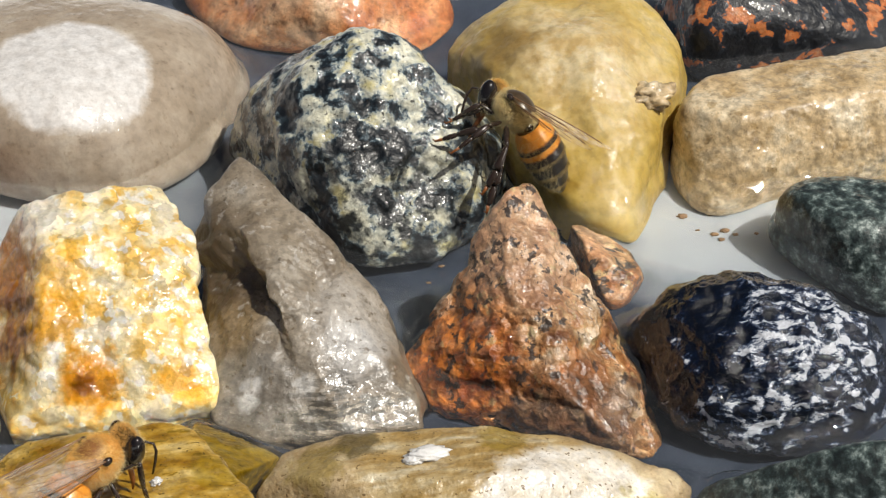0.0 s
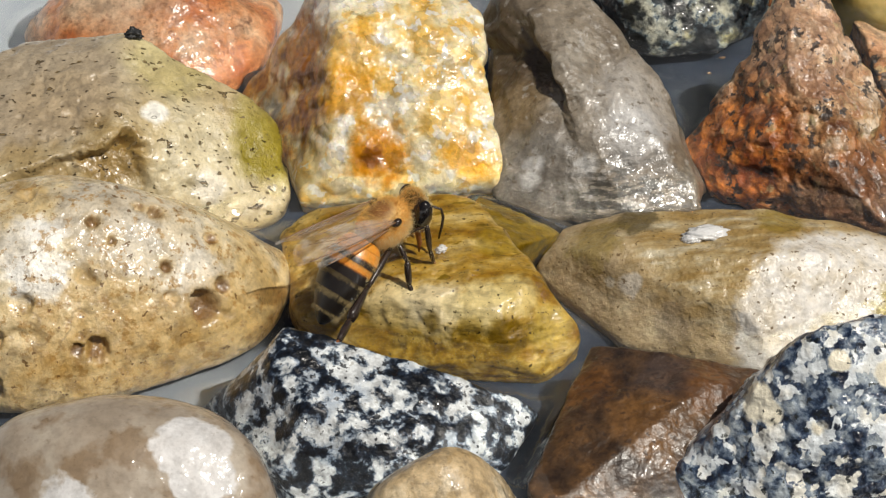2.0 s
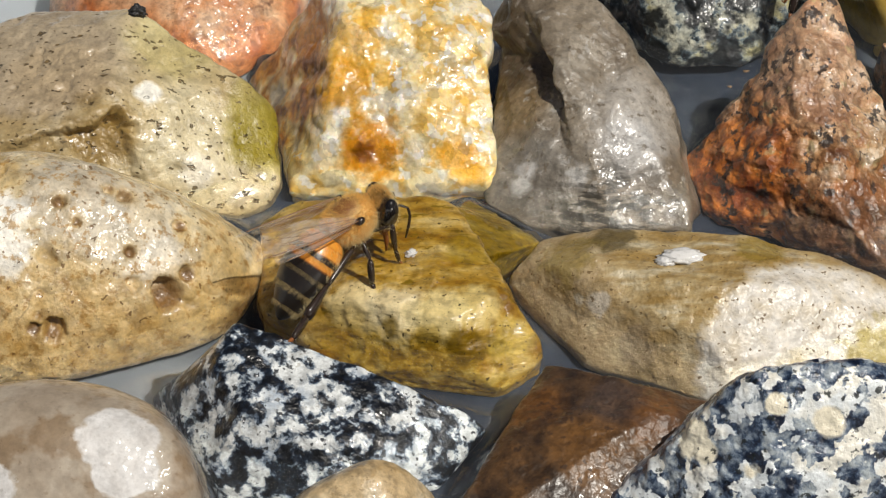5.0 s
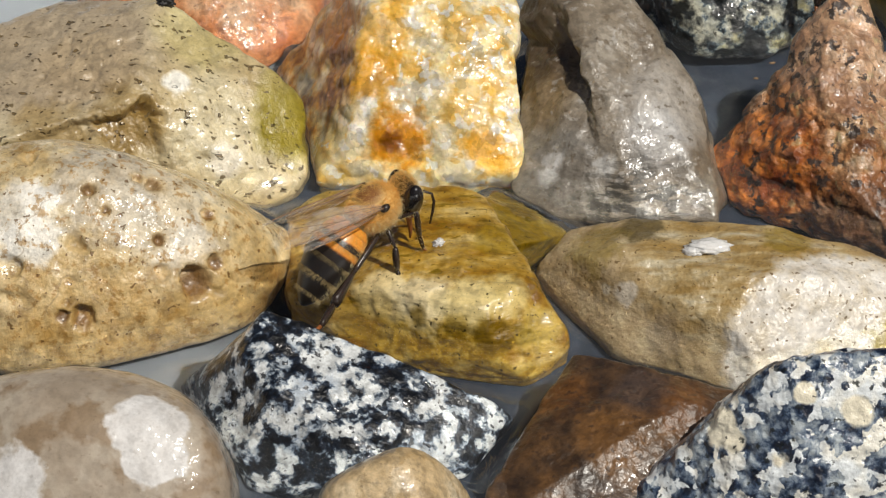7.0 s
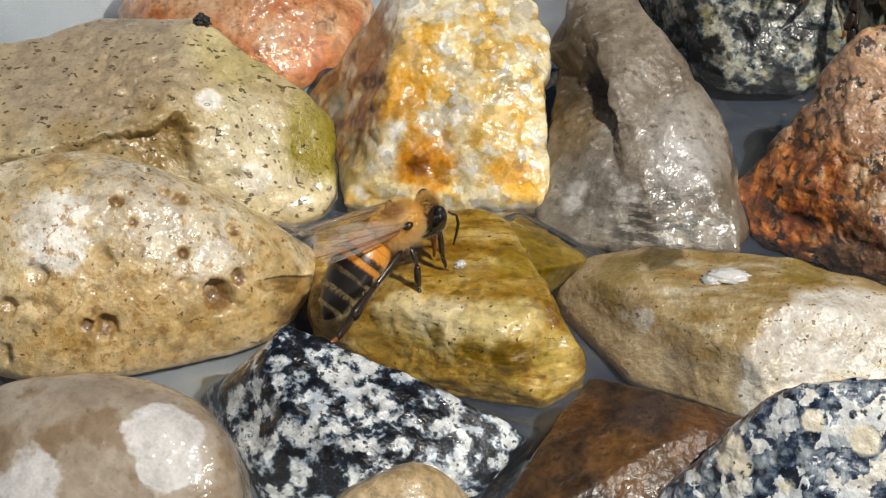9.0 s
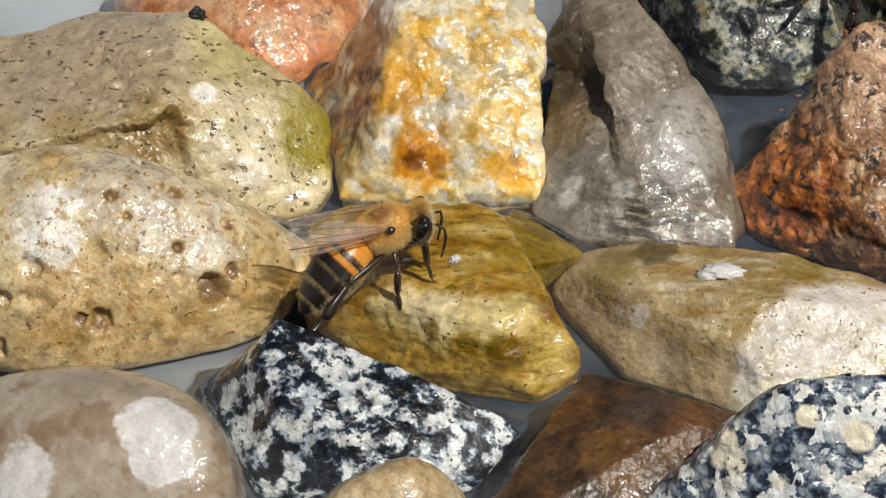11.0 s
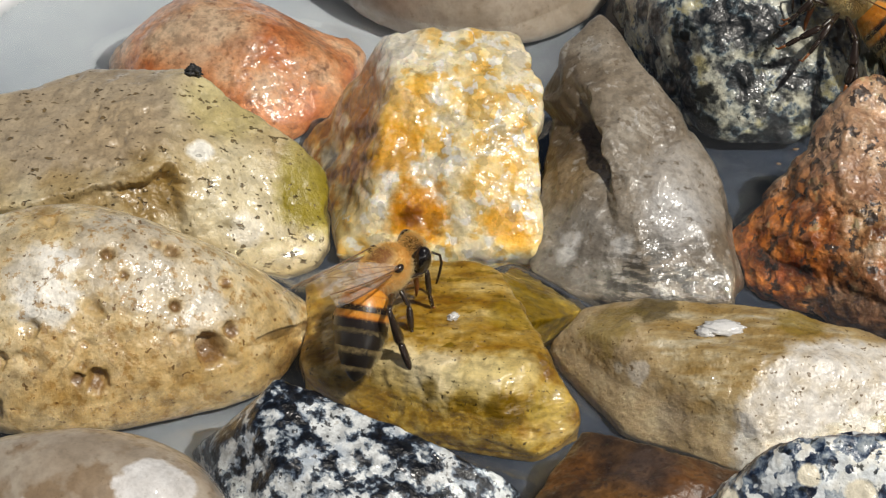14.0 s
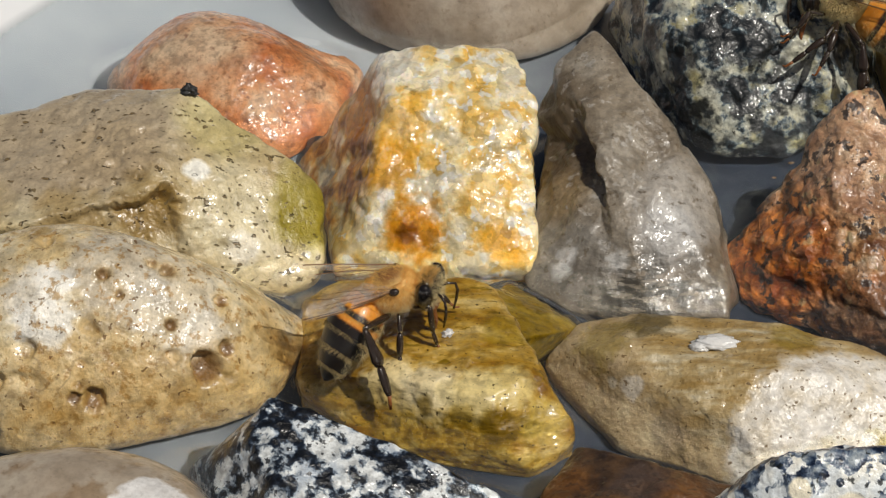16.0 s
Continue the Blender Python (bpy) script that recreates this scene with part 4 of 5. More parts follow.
stone("dark_stone", "dark speckled grey-green stone, mostly under water", dark_rock("dark_speckled_stone", 18), centre=(50.2, -2.8, 3.8), turn=36, waist=(13.6, 5.1, 12.0, 12.2, 11.1, 4.5, 7.5, 11.7), lean=30, shoulder=(7.8, 2.1, 7.5, 11.2, 5.2, 8.0, 14.6, 11.3), top=7.4, edge=8,
      spec=(("lumps", 6.0, 0.3), ("grain", 1.0, 0.06)), seed=20, level=6)
stone("stone_shard", "small reddish-brown shard lying in the water", red_rock(), centre=(40.5, 33.5, 2.1), turn=9, waist=(2.2, 1.8, 3.5, 3.9, 2.1, 5.2, 6.0, 3.6), lean=54, shoulder=(1.3, 3.7, 5.2, 5.3, 4.5, 3.0, 2.9, 3.0), top=3.4, edge=20,
      spec=(("lumps", 4.0, 0.2), ("chips", 2.0, 0.15)), seed=21, level=6)
stone("pink_stone", "pink granite stone behind the speckled one", pink_rock("pink_granite_far", 25), centre=(21.7, 81.0, 5.0), turn=27, waist=(14.1, 10.0, 21.5, 16.0, 9.0, 5.0, 12.1, 14.9), lean=42, shoulder=(13.8, 3.9, 16.9, 18.3, 5.1, 6.4, 4.8, 9.3), top=4.7, edge=8,
      spec=(("lumps", 6.0, 0.4), ("grain", 1.2, 0.08)), seed=22, level=6)
stone("orange_black_stone", "orange and black spotted granite stone", orange_black_rock(), centre=(68.2, 69.3, 5.0), turn=0, waist=(18.8, 14.6, 11.8, 17.6, 12.3, 23.4, 6.2, 10.1), lean=54, shoulder=(8.5, 10.0, 6.1, 9.5, 14.8, 11.1, 6.4, 4.7), top=7.7, edge=8,
      spec=(("lumps", 6.0, 0.4), ("grain", 1.2, 0.08)), seed=23, level=6)


# ---- water ----
def water():
    """A sheet with small lips where it climbs the stones."""
    x0, x1, y0, y1, cell = -75.0, 110.0, -60.0, 110.0, 0.5
    nx, ny = int((x1 - x0) / cell) + 1, int((y1 - y0) / cell) + 1
    gx, gy = np.meshgrid(np.linspace(x0, x1, nx), np.linspace(y0, y1, ny))
    pts = np.c_[gx.ravel(), gy.ravel(), np.full(nx * ny, WATER)]
    lip = np.zeros(len(pts))
    for centre, normals, dists, edge in STONES:
        d = pts - centre
        far = np.linalg.norm(d, axis=1)
        near = far < 40.0
        q = np.maximum(d[near] @ normals.T, 0.0) / dists
        gap = far[near] * (1.0 - (q ** edge).sum(axis=1) ** (-1.0 / edge))
        lip[near] = np.maximum(lip[near], np.exp(-np.clip(gap - 0.2, -0.4, 99) / 1.5))
    z = WATER + 1.2 * lip + 0.05 * np.sin(gx.ravel() * 0.21 + gy.ravel() * 0.33)
    verts = np.c_[gx.ravel(), gy.ravel(), z]
    keep = np.hypot(verts[:, 0] - 62.0, verts[:, 1] + 8.0) < 126.5
    faces = []
    for j in range(ny - 1):
        for i in range(nx - 1):
            a = j * nx + i
            if keep[a] and keep[a + 1] and keep[a + nx] and keep[a + nx + 1]:
                faces.append((a, a + 1, a + nx + 1, a + nx))
    ob = mesh_object("water", verts * MM, faces, water_sheet())
    ob.visible_shadow = False
    return tagged(ob, "shallow clear water between the stones", "water", kind="structure")


water()


# ---- small things on the stones and in the water ----
def lump(name, label, category, material, place, size, shape, seed=1, rough=0.3, group="", knobs=1.9):
    """A crumb: one uneven lump, shape being its proportions."""
    ways, faces = BALLS[4]
    bump = np.array([1.0 + rough * noise.fractal(Vector(w) * knobs + Vector((seed * 3.1, 0, 0)), 1.0, 2.0, 4) for w in ways])
    ob = mesh_object(name, ways * bump[:, None] * size * np.array(shape) * MM, faces, material)
    ob.location = [v * MM for v in place]
    return tagged(ob, label, category, group=group)


def plain(name, colour, rough=0.5, sub=0.0, coat=0.0, seed=30, deep=0.6):
    s = Shade(name, seed)
    dark = tuple(v * deep for v in colour)
    c = s.ramp(s.noise(0.5, 4.0), [(0.3, dark), (0.65, colour)])
    return s.done(c, rough, s.bump(s.noise(0.25, 4.0), 0.05), coat, 0.05, sub=sub)


CRUST = plain("white_crust", (0.84, 0.83, 0.81), 0.2, 0.5, 0.8, deep=0.85)
SPECK = plain("brown_debris", (0.26, 0.15, 0.07), 0.6, seed=31)
BLACK_BIT = plain("black_bit", (0.03, 0.03, 0.03), 0.5, seed=32)
lump("salt_crust", "white crumbly crust on the long tan stone", "mineral crust", CRUST, (19.6, 3.1, 8.1), 1.0, (1.7, 0.8, 0.42), 3, 0.3, knobs=2.6)
lump("salt_crust", "small white crumb beside the crust on the tan stone", "mineral crust", CRUST, (18.3, 2.7, 8.0), 0.6, (1.3, 0.9, 0.5), 7, 0.35, knobs=3.6)
lump("salt_crust", "tiny wet white crumb on the olive stone", "mineral crust", CRUST, (-0.8, 3.8, 7.9), 0.38, (1.3, 1.0, 0.6), 4, 0.7)
lump("seed_husk", "small black husk lying on the pitted stone", "debris", BLACK_BIT, (-24.3, 28.8, 13.7), 0.6, (1.1, 0.8, 0.8), 5, 0.6)
lump("mineral_knob", "grey and white pebble knob on the yellow stone", "pebble", beige_rock("grey_knob", 33), (47.8, 48.0, 10.4), 1.7, (1.2, 0.9, 0.7), 6, 0.5)
for i, (x, y, r) in enumerate(((49.4, 41.0, 0.42), (52.0, 40.9, 0.22), (51.5, 37.5, 0.3), (52.6, 37.9, 0.35), (53.4, 37.1, 0.22), (51.9, 36.6, 0.25), (55.6, 36.9, 0.2), (50.2, 38.5, 0.15), (26.5, 37.5, 0.2), (25.0, 35.0, 0.15))):
    lump("crumb", "small brown crumb lying under the water", "debris", SPECK, (x, y, 0.4 * r), r, (1.2, 0.9, 0.5), 40 + i, 0.5, "crumbs in the dish")


# ---- bees ----
def chitin(name, colour, rough=0.3, seed=40, coat=0.3):
    s = Shade(name, seed)
    c = s.ramp(s.noise(0.35, 4.0), [(0.3, tuple(v * 0.7 for v in colour)), (0.7, colour)])
    return s.done(c, rough, s.bump(s.noise(0.12, 3.0), 0.012), coat, 0.1)


def downy_shell():
    """Golden down, worn to brown in the middle of the back."""
    s = Shade("downy_shell", 53)
    c = s.ramp(s.noise(0.3, 4.0), [(0.35, (0.62, 0.36, 0.09)), (0.65, (0.86, 0.60, 0.22))])
    c = s.mix(s.blob((0.1, 0.0, 1.7), 1.15, 0.5, 0.6, 0.35), c, (0.26, 0.11, 0.03))
    return s.done(c, 0.6, s.bump(s.noise(0.12, 3.0), 0.03))


def tergite_mat(name, stops, seed):
    """Colour along a plate of the abdomen, from its front edge backwards."""
    s = Shade(name, seed)
    x = s.node("ShaderNodeSeparateXYZ", Vector=s.local).outputs[0]
    x = s.maths("ADD", s.maths("MULTIPLY", x, -0.5), s.maths("MULTIPLY", s.noise(0.35, 3.0), 0.14))
    c = s.ramp(x, stops)
    c = s.mix(s.ramp(s.noise(0.2, 3.0), [(0.5, 0.0), (0.8, 0.35)]), c, (0.05, 0.03, 0.012))
    return s.done(c, 0.33, s.bump(s.noise(0.1, 3.0), 0.015), 0.25, 0.15, sub=0.08, sub_radius=(1, 0.4, 0.15), sub_scale=0.5)


def hair_mat(name, root, tip, seed):
    s = Shade(name, seed)
    c = s.ramp(s.noise(0.25, 3.0), [(0.3, root), (0.7, tip)])
    s.done(c, 0.5)
    through_hair = s.node("ShaderNodeBsdfTranslucent", Color=c)
    blend = s.node("ShaderNodeMixShader", Fac=0.45)
    s.tree.links.new(s.bsdf.outputs[0], blend.inputs[1])
    s.tree.links.new(through_hair.outputs[0], blend.inputs[2])
    s.tree.links.new(blend.outputs[0], s.tree.nodes["Material Output"].inputs["Surface"])
    return s.mat


def wing_mat():
    s = Shade("wing_membrane", 44)
    glass = s.node("ShaderNodeBsdfTransparent", Color=(0.98, 0.94, 0.86))
    # near-white base colour stands in for the sky's glare on the wing
    sheen = s.node("ShaderNodeBsdfPrincipled")
    sheen.inputs["Base Color"].default_value = (0.94, 0.93, 0.92, 1)
    sheen.inputs["Roughness"].default_value = 0.12
    s.plug(sheen.inputs["Normal"], s.bump(s.noise(0.5, 3.0), 0.04))
    blend = s.node("ShaderNodeMixShader", Fac=s.ramp(s.noise(0.9, 3.0), [(0.38, 0.05), (0.62, 0.24)]))
    s.tree.links.new(glass.outputs[0], blend.inputs[1])
    s.tree.links.new(sheen.outputs[0], blend.inputs[2])
    s.tree.links.new(blend.outputs[0], s.tree.nodes["Material Output"].inputs["Surface"])
    return s.mat


BROWN = chitin("dark_chitin", (0.035, 0.022, 0.016), 0.25)
AMBER = chitin("amber_chitin", (0.30, 0.10, 0.025), 0.35, 41)
EYE = chitin("black_eye", (0.012, 0.009, 0.008), 0.12, 42, 0.8)
SCUTUM = chitin("thorax_shell", (0.07, 0.045, 0.022), 0.3, 43)
SKIN = downy_shell()
VEIN = chitin("wing_vein", (0.26, 0.13, 0.05), 0.4, 45)
MEMBRANE = wing_mat()
FUR = hair_mat("golden_fuzz", (0.86, 0.53, 0.13), (1.0, 0.76, 0.32), 46)
PALE_FUR = hair_mat("pale_fuzz", (0.84, 0.68, 0.34), (0.98, 0.88, 0.56), 47)
TAN_FUR = hair_mat("tan_fuzz", (0.36, 0.27, 0.11), (0.62, 0.48, 0.24), 48)
ORANGE = tergite_mat("orange_plate", [(0.0, (0.76, 0.30, 0.03)), (0.50, (0.80, 0.33, 0.04)), (0.56, (0.26, 0.08, 0.014)), (0.61, (0.025, 0.016, 0.012))], 49)
STRIPED = tergite_mat("striped_plate", [(0.0, (0.80, 0.38, 0.06)), (0.36, (0.74, 0.28, 0.03)), (0.43, (0.20, 0.06, 0.014)), (0.48, (0.018, 0.013, 0.011))], 52)
DARK = tergite_mat("black_plate", [(0.0, (0.06, 0.04, 0.022)), (0.3, (0.018, 0.014, 0.012)), (1.0, (0.014, 0.011, 0.010))], 51)


def egg(size, level=4, squash=None):
    """An ellipsoid; squash(p) may move its points (unit ball in, millimetres out)."""
    bm = bmesh.new()
    bmesh.ops.create_icosphere(bm, subdivisions=level, radius=1.0)
    for v in bm.verts:
        p = Vector(v.co)
        v.co = (squash(p) if squash else Vector((p.x * size[0], p.y * size[1], p.z * size[2]))) * MM
    return bm


def limb(points, radii, sides=10, flat=1.0):
    """A tapered tube through points in mm; flat widens it along the limb's upright side."""
    bm = bmesh.new()
    pts = [Vector(p) for p in points]
    rings = []
    for i, p in enumerate(pts):
        d = (pts[min(i + 1, len(pts) - 1)] - pts[max(i - 1, 0)]).normalized()
        side = d.cross(Vector((0.3, 1, 0.1))).normalized()
        up = side.cross(d).normalized()
        rings.append([bm.verts.new((p + radii[i] * (flat * math.cos(a) * side + math.sin(a) * up)) * MM) for a in (2 * math.pi * k / sides for k in range(sides))])
    for a, b in zip(rings, rings[1:]):
        for k in range(sides):
            q = (k + 1) % sides
            bm.faces.new((a[k], a[q], b[q], b[k]))
    bm.faces.new(rings[0][::-1])
    bm.faces.new(rings[-1])
    return bm


def fuzz(name, material, parent, count, spots, length, lean=(-0.5, 0, 0), seed=5, label=""):
    """Many fine hairs; spots(rnd) gives a root and its outward way, in mm."""
    rnd = random.Random(seed)
    verts, faces = [], []
    for _ in range(count):
        root, out = spots(rnd)
        out = (Vector(out) + Vector(lean) * rnd.uniform(0.3, 1.0) + 0.35 * Vector((rnd.gauss(0, 1), rnd.gauss(0, 1), rnd.gauss(0, 1)))).normalized()
        side = out.cross(Vector((rnd.gauss(0, 1), rnd.gauss(0, 1), rnd.gauss(0, 1)))).normalized() * 0.0075
        size = length * rnd.uniform(0.6, 1.15)
        bend = Vector(lean) * size * 0.25
        root = Vector(root)
        mid, tip = root + out * size * 0.55, root + out * size + bend
        n = len(verts)
        verts += [(root - side) * MM, (root + side) * MM, (mid + side * 0.8) * MM, (mid - side * 0.8) * MM, tip * MM]
        faces += [(n, n + 1, n + 2, n + 3), (n + 3, n + 2, n + 4)]
    return tagged(mesh_object(name, verts, faces, material, parent, label, smooth=False), kind="stuff")


def on_egg(size, centre, keep):
    def spots(rnd):
        while True:
            p = Vector((rnd.gauss(0, 1), rnd.gauss(0, 1), rnd.gauss(0, 1))).normalized()
            if keep(p):
                return Vector((p.x * size[0], p.y * size[1], p.z * size[2])) + Vector(centre), Vector((p.x / size[0], p.y / size[1], p.z / size[2])).normalized()
    return spots


ABDOMEN = 7.1


def belly(u):
    """Half width and half height of the abdomen and its sag at u, 0 at the waist to 1 at the tip."""
    r = 2.05 * math.sin(math.pi * min(1.0, (u * 0.93 + 0.07)) ** 0.72) ** 0.62 if u < 0.999 else 0.02
    return r, r * 0.92, -0.55 * u * u


def abdomen(bee, lean):
    body = part("abdomen", egg((0.45, 0.5, 0.5)), BROWN, bee, "banded orange and black abdomen")
    cuts = (0.0, 0.06, 0.24, 0.42, 0.62, 0.82, 1.0)
    mats = (ORANGE, ORANGE, STRIPED, DARK, DARK, DARK)
    for i in range(6):
        u0, u1 = cuts[i], min(1.0, cuts[i + 1] + 0.02)
        bm = bmesh.new()
        rings = []
        for j in range(9):
            u = u0 + (u1 - u0) * j / 8
            ry, rz, sag = belly(u)
            lift = 0.03 + 0.07 * (j / 8) if i < 5 else 0.02
            rings.append([bm.verts.new(Vector((-(u - u0) * ABDOMEN, (ry + lift) * math.sin(a), sag + (rz + lift) * math.cos(a))) * MM) for a in (2 * math.pi * k / 36 for k in range(36))])
        for a, b in zip(rings, rings[1:]):
            for k in range(36):
                q = (k + 1) % 36
                bm.faces.new((a[k], b[k], b[q], a[q]))
        if i == 5:
            bm.faces.new(rings[-1])
        plate = part("abdomen_plate", bm, mats[i], body)
        plate.location = (-u0 * ABDOMEN * MM, 0, 0)
    def band(lo, hi, share):
        def spots(rnd):
            u, a = rnd.uniform(lo, hi), rnd.uniform(-math.pi, math.pi) if rnd.random() < share else rnd.choice((-1, 1)) * rnd.uniform(1.5, 2.9)
            ry, rz, sag = belly(u)
            return (-u * ABDOMEN, (ry + 0.05) * math.sin(a), sag + (rz + 0.05) * math.cos(a)), (0, math.sin(a), math.cos(a))
        return spots
    for k, (lo, hi, n) in enumerate(((0.0, 0.10, 900), (0.25, 0.27, 200), (0.43, 0.475, 1300), (0.63, 0.69, 2200), (0.83, 0.87, 800))):
        fuzz("fuzz_band", TAN_FUR if k else FUR, body, n, band(lo, hi, 0.75), 0.24, (-2.2, 0, 0), 60 + k)
    fuzz("fuzz_band", FUR, body, 1500, band(0.06, 0.32, 0.9), 0.3, (-2.4, 0, 0), 69)
    fuzz("fuzz_band", PALE_FUR, body, 1100, band(0.1, 0.9, 0.0), 0.45, (-0.9, 0, -0.3), 70)
    body.matrix_basis = pose(-2.0 * MM, 0, -0.3 * MM, 0, lean[1], lean[0])
    return body


def wing(bee, name, length, width, root, turn, veins, flip):
    """A thin membrane with raised veins, its root at the origin, reaching along -x."""
    bm = bmesh.new()
    n, m = 26, 8
    grid = []
    for i in range(n):
        u = i / (n - 1)
        half = width * (0.05 + 0.95 * math.sin(math.pi * (0.02 + 0.78 * u)) ** 0.9) * (1 - max(0, u - 0.86) ** 2 * 42) ** 0.5
        row = []
        for j in range(m):
            v = j / (m - 1)
            y = -flip * (half * (v * 1.0) - 0.12 * width * math.sin(math.pi * u))
            row.append(bm.verts.new(Vector((-u * length, y, 0.14 * math.sin(5 * v + 3 * u) * u + 0.25 * u * u)) * MM))
        grid.append(row)
    for i in range(n - 1):
        for j in range(m - 1):
            bm.faces.new((grid[i][j], grid[i + 1][j], grid[i + 1][j + 1], grid[i][j + 1]))
    spots = [[v.co.copy() for v in row] for row in grid]
    bmesh.ops.solidify(bm, geom=bm.faces[:], thickness=0.012 * MM)
    ob = part(name, bm, MEMBRANE, bee, "clear amber-tinted wing with brown veins")
    for k, (j0, j1, u0, u1) in enumerate(veins):
        path = []
        for i in range(int(u0 * (n - 1)), int(u1 * (n - 1)) + 1):
            s = (i / (n - 1) - u0) / max(u1 - u0, 0.01)
            jj = j0 + (j1 - j0) * s
            a, b = spots[i][int(jj)], spots[i][min(m - 1, int(jj) + 1)]
            path.append((a + (b - a) * (jj - int(jj))) / MM)
        part("vein", limb(path, [0.05 if k == 0 else 0.02] * len(path), 6), VEIN, ob)
    ob.matrix_basis = pose(root[0] * MM, root[1] * MM, root[2] * MM, *turn)
    return ob


def leg(bee, joints, thick, name="leg"):
    """Thigh, shin and foot through joints given from the hip, in mm; the thigh carries the rest."""
    hip = Vector(joints[0])
    j = [Vector(p) - hip for p in joints]
    def seg(a, b, r):
        return [a, a.lerp(b, 0.15), a.lerp(b, 0.5), a.lerp(b, 0.85), b], [r * q for q in (0.55, 0.9, 1.0, 0.85, 0.6)]
    thigh = part(name, limb(*seg(j[0], j[1], thick * 0.68)), BROWN, bee, "dark hairy thigh")
    knee = j[1]
    j = [p - knee for p in j]
    path, wide = seg(j[1], j[2], thick)
    if thick > 0.36:
        wide = [thick * q for q in (0.4, 0.5, 0.72, 0.98, 0.75)]     # hind shins broaden into the pollen basket
    shin = part("shin", limb(path, wide, flat=1.35 if thick > 0.36 else 1.0), BROWN, bee, "dark hairy shin")
    part("heel", limb(*seg(j[2], j[3], thick * 0.72), flat=1.4 if thick > 0.36 else 1.0), BROWN, shin)
    part("foot", limb([j[3], j[3].lerp(j[4], 0.4), j[4], j[4] + Vector((0.3, 0, -0.05))], [thick * 0.4, thick * 0.36, thick * 0.3, 0.06]), AMBER, shin, "amber foot")
    def hairs(*bones):
        def spots(rnd):
            a, b = rnd.choice(bones)
            return a.lerp(b, rnd.random()), Vector((rnd.gauss(0, 1), rnd.gauss(0, 1), rnd.gauss(0, 1))).normalized()
        return spots
    fuzz("leg_hair", PALE_FUR, thigh, 200, hairs((Vector(), knee)), 0.4, (0, 0, -0.4), 80)
    fuzz("leg_hair", PALE_FUR, shin, 260, hairs((j[1], j[2]), (j[2], j[3])), 0.36, (0, 0, -0.4), 81)
    thigh.location, shin.location = hip * MM, (hip + knee) * MM
    return thigh, shin, hip, knee, j[4]


def bee(label, lean, legs, wing_turns, bald=False):
    root = new("honey_bee")
    tagged(root, label, "bee", group="drinking bees")
    chest = (2.05, 1.62, 1.58)
    part("thorax", egg(chest), SCUTUM if bald else SKIN, root, "round thorax, bald and brown on top" if bald else "round thorax in golden fuzz")
    top = (lambda p: p.z < 0.42 or p.x > 0.72 or p.x < -0.75) if bald else (lambda p: True)
    fuzz("thorax_fuzz", PALE_FUR if bald else FUR, root, 9500, on_egg(chest, (0, 0, 0), lambda p: top(p) and p.z > -0.75 and (p.z < 0.66 or abs(p.x) > 0.55)), 0.44, (-0.45, 0, 0.1), 90)
    fuzz("thorax_fuzz", PALE_FUR, root, 4500, on_egg(chest, (0, 0, 0), lambda p: p.z < 0.1), 0.6, (0.1, 0, -0.3), 91)
    if not bald:
        fuzz("thorax_fuzz", FUR, root, 800, on_egg(chest, (0, 0, 0), lambda p: p.z > 0.62), 0.36, (-0.6, 0, 0.1), 94)
    part("wing_joint", egg((0.42, 0.3, 0.3)), BROWN, root).location = Vector((0.35, -1.6, 0.75)) * MM
    part("wing_joint", egg((0.42, 0.3, 0.3)), BROWN, root).location = Vector((0.35, 1.6, 0.75)) * MM
    head = part("head", egg((0.95, 1.7, 1.55), squash=lambda p: Vector((p.x * 0.95 * (1 - 0.1 * p.z), p.y * 1.7 * (1 + 0.22 * p.z), p.z * 1.55))), BROWN, root, "dark triangular head")
    for side in (-1, 1):
        eye = part("eye", egg((0.74, 0.7, 1.34)), EYE, head, "large black oval eye")
        eye.matrix_basis = pose(0.12 * MM, side * 1.12 * MM, 0.12 * MM, side * -8, 0, side * 8)
        part("antenna", limb([(0.8, side * 0.4, 0.1), (1.25, side * 0.75, 0.35), (1.75, side * 1.1, 0.2), (1.95, side * 1.2, -0.5), (1.95, side * 1.15, -1.4), (1.85, side * 1.05, -2.5)], [0.11, 0.11, 0.10, 0.12, 0.12, 0.08], 8), BROWN, head)
        part("jaw", limb([(0.45, side * 0.55, -1.2), (0.7, side * 0.45, -1.75), (0.75, side * 0.1, -2.1)], [0.26, 0.24, 0.1], 8), AMBER, head)
    part("tongue", limb([(0.35, 0, -1.3), (0.6, 0, -2.2), (0.85, 0, -3.2), (0.9, 0, -4.1)], [0.28, 0.24, 0.2, 0.07], 10), AMBER, head, "reddish tongue stretched down to drink")
    fuzz("head_fuzz", PALE_FUR, head, 1500, on_egg((0.95, 1.7, 1.55), (0, 0, 0), lambda p: p.x > 0.1 and abs(p.y) < 0.75), 0.45, (0.3, 0, -0.3), 92)
    fuzz("head_fuzz", FUR, head, 1800, on_egg((0.95, 1.6, 1.6), (0, 0, 0), lambda p: p.z > 0.45 and p.x < 0.5 and abs(p.y) < 0.6), 0.36, (-0.3, 0, 0.3), 93)
    head.matrix_basis = pose(2.5 * MM, 0, -0.8 * MM, 0, 22, 0)
    back = abdomen(root, lean)
    veins = ((0.2, 0.4, 0.0, 0.9), (2.0, 2.6, 0.02, 0.7), (4.2, 5.2, 0.03, 0.75), (2.6, 5.2, 0.45, 0.8), (0.5, 2.6, 0.5, 0.72))
    wings = []
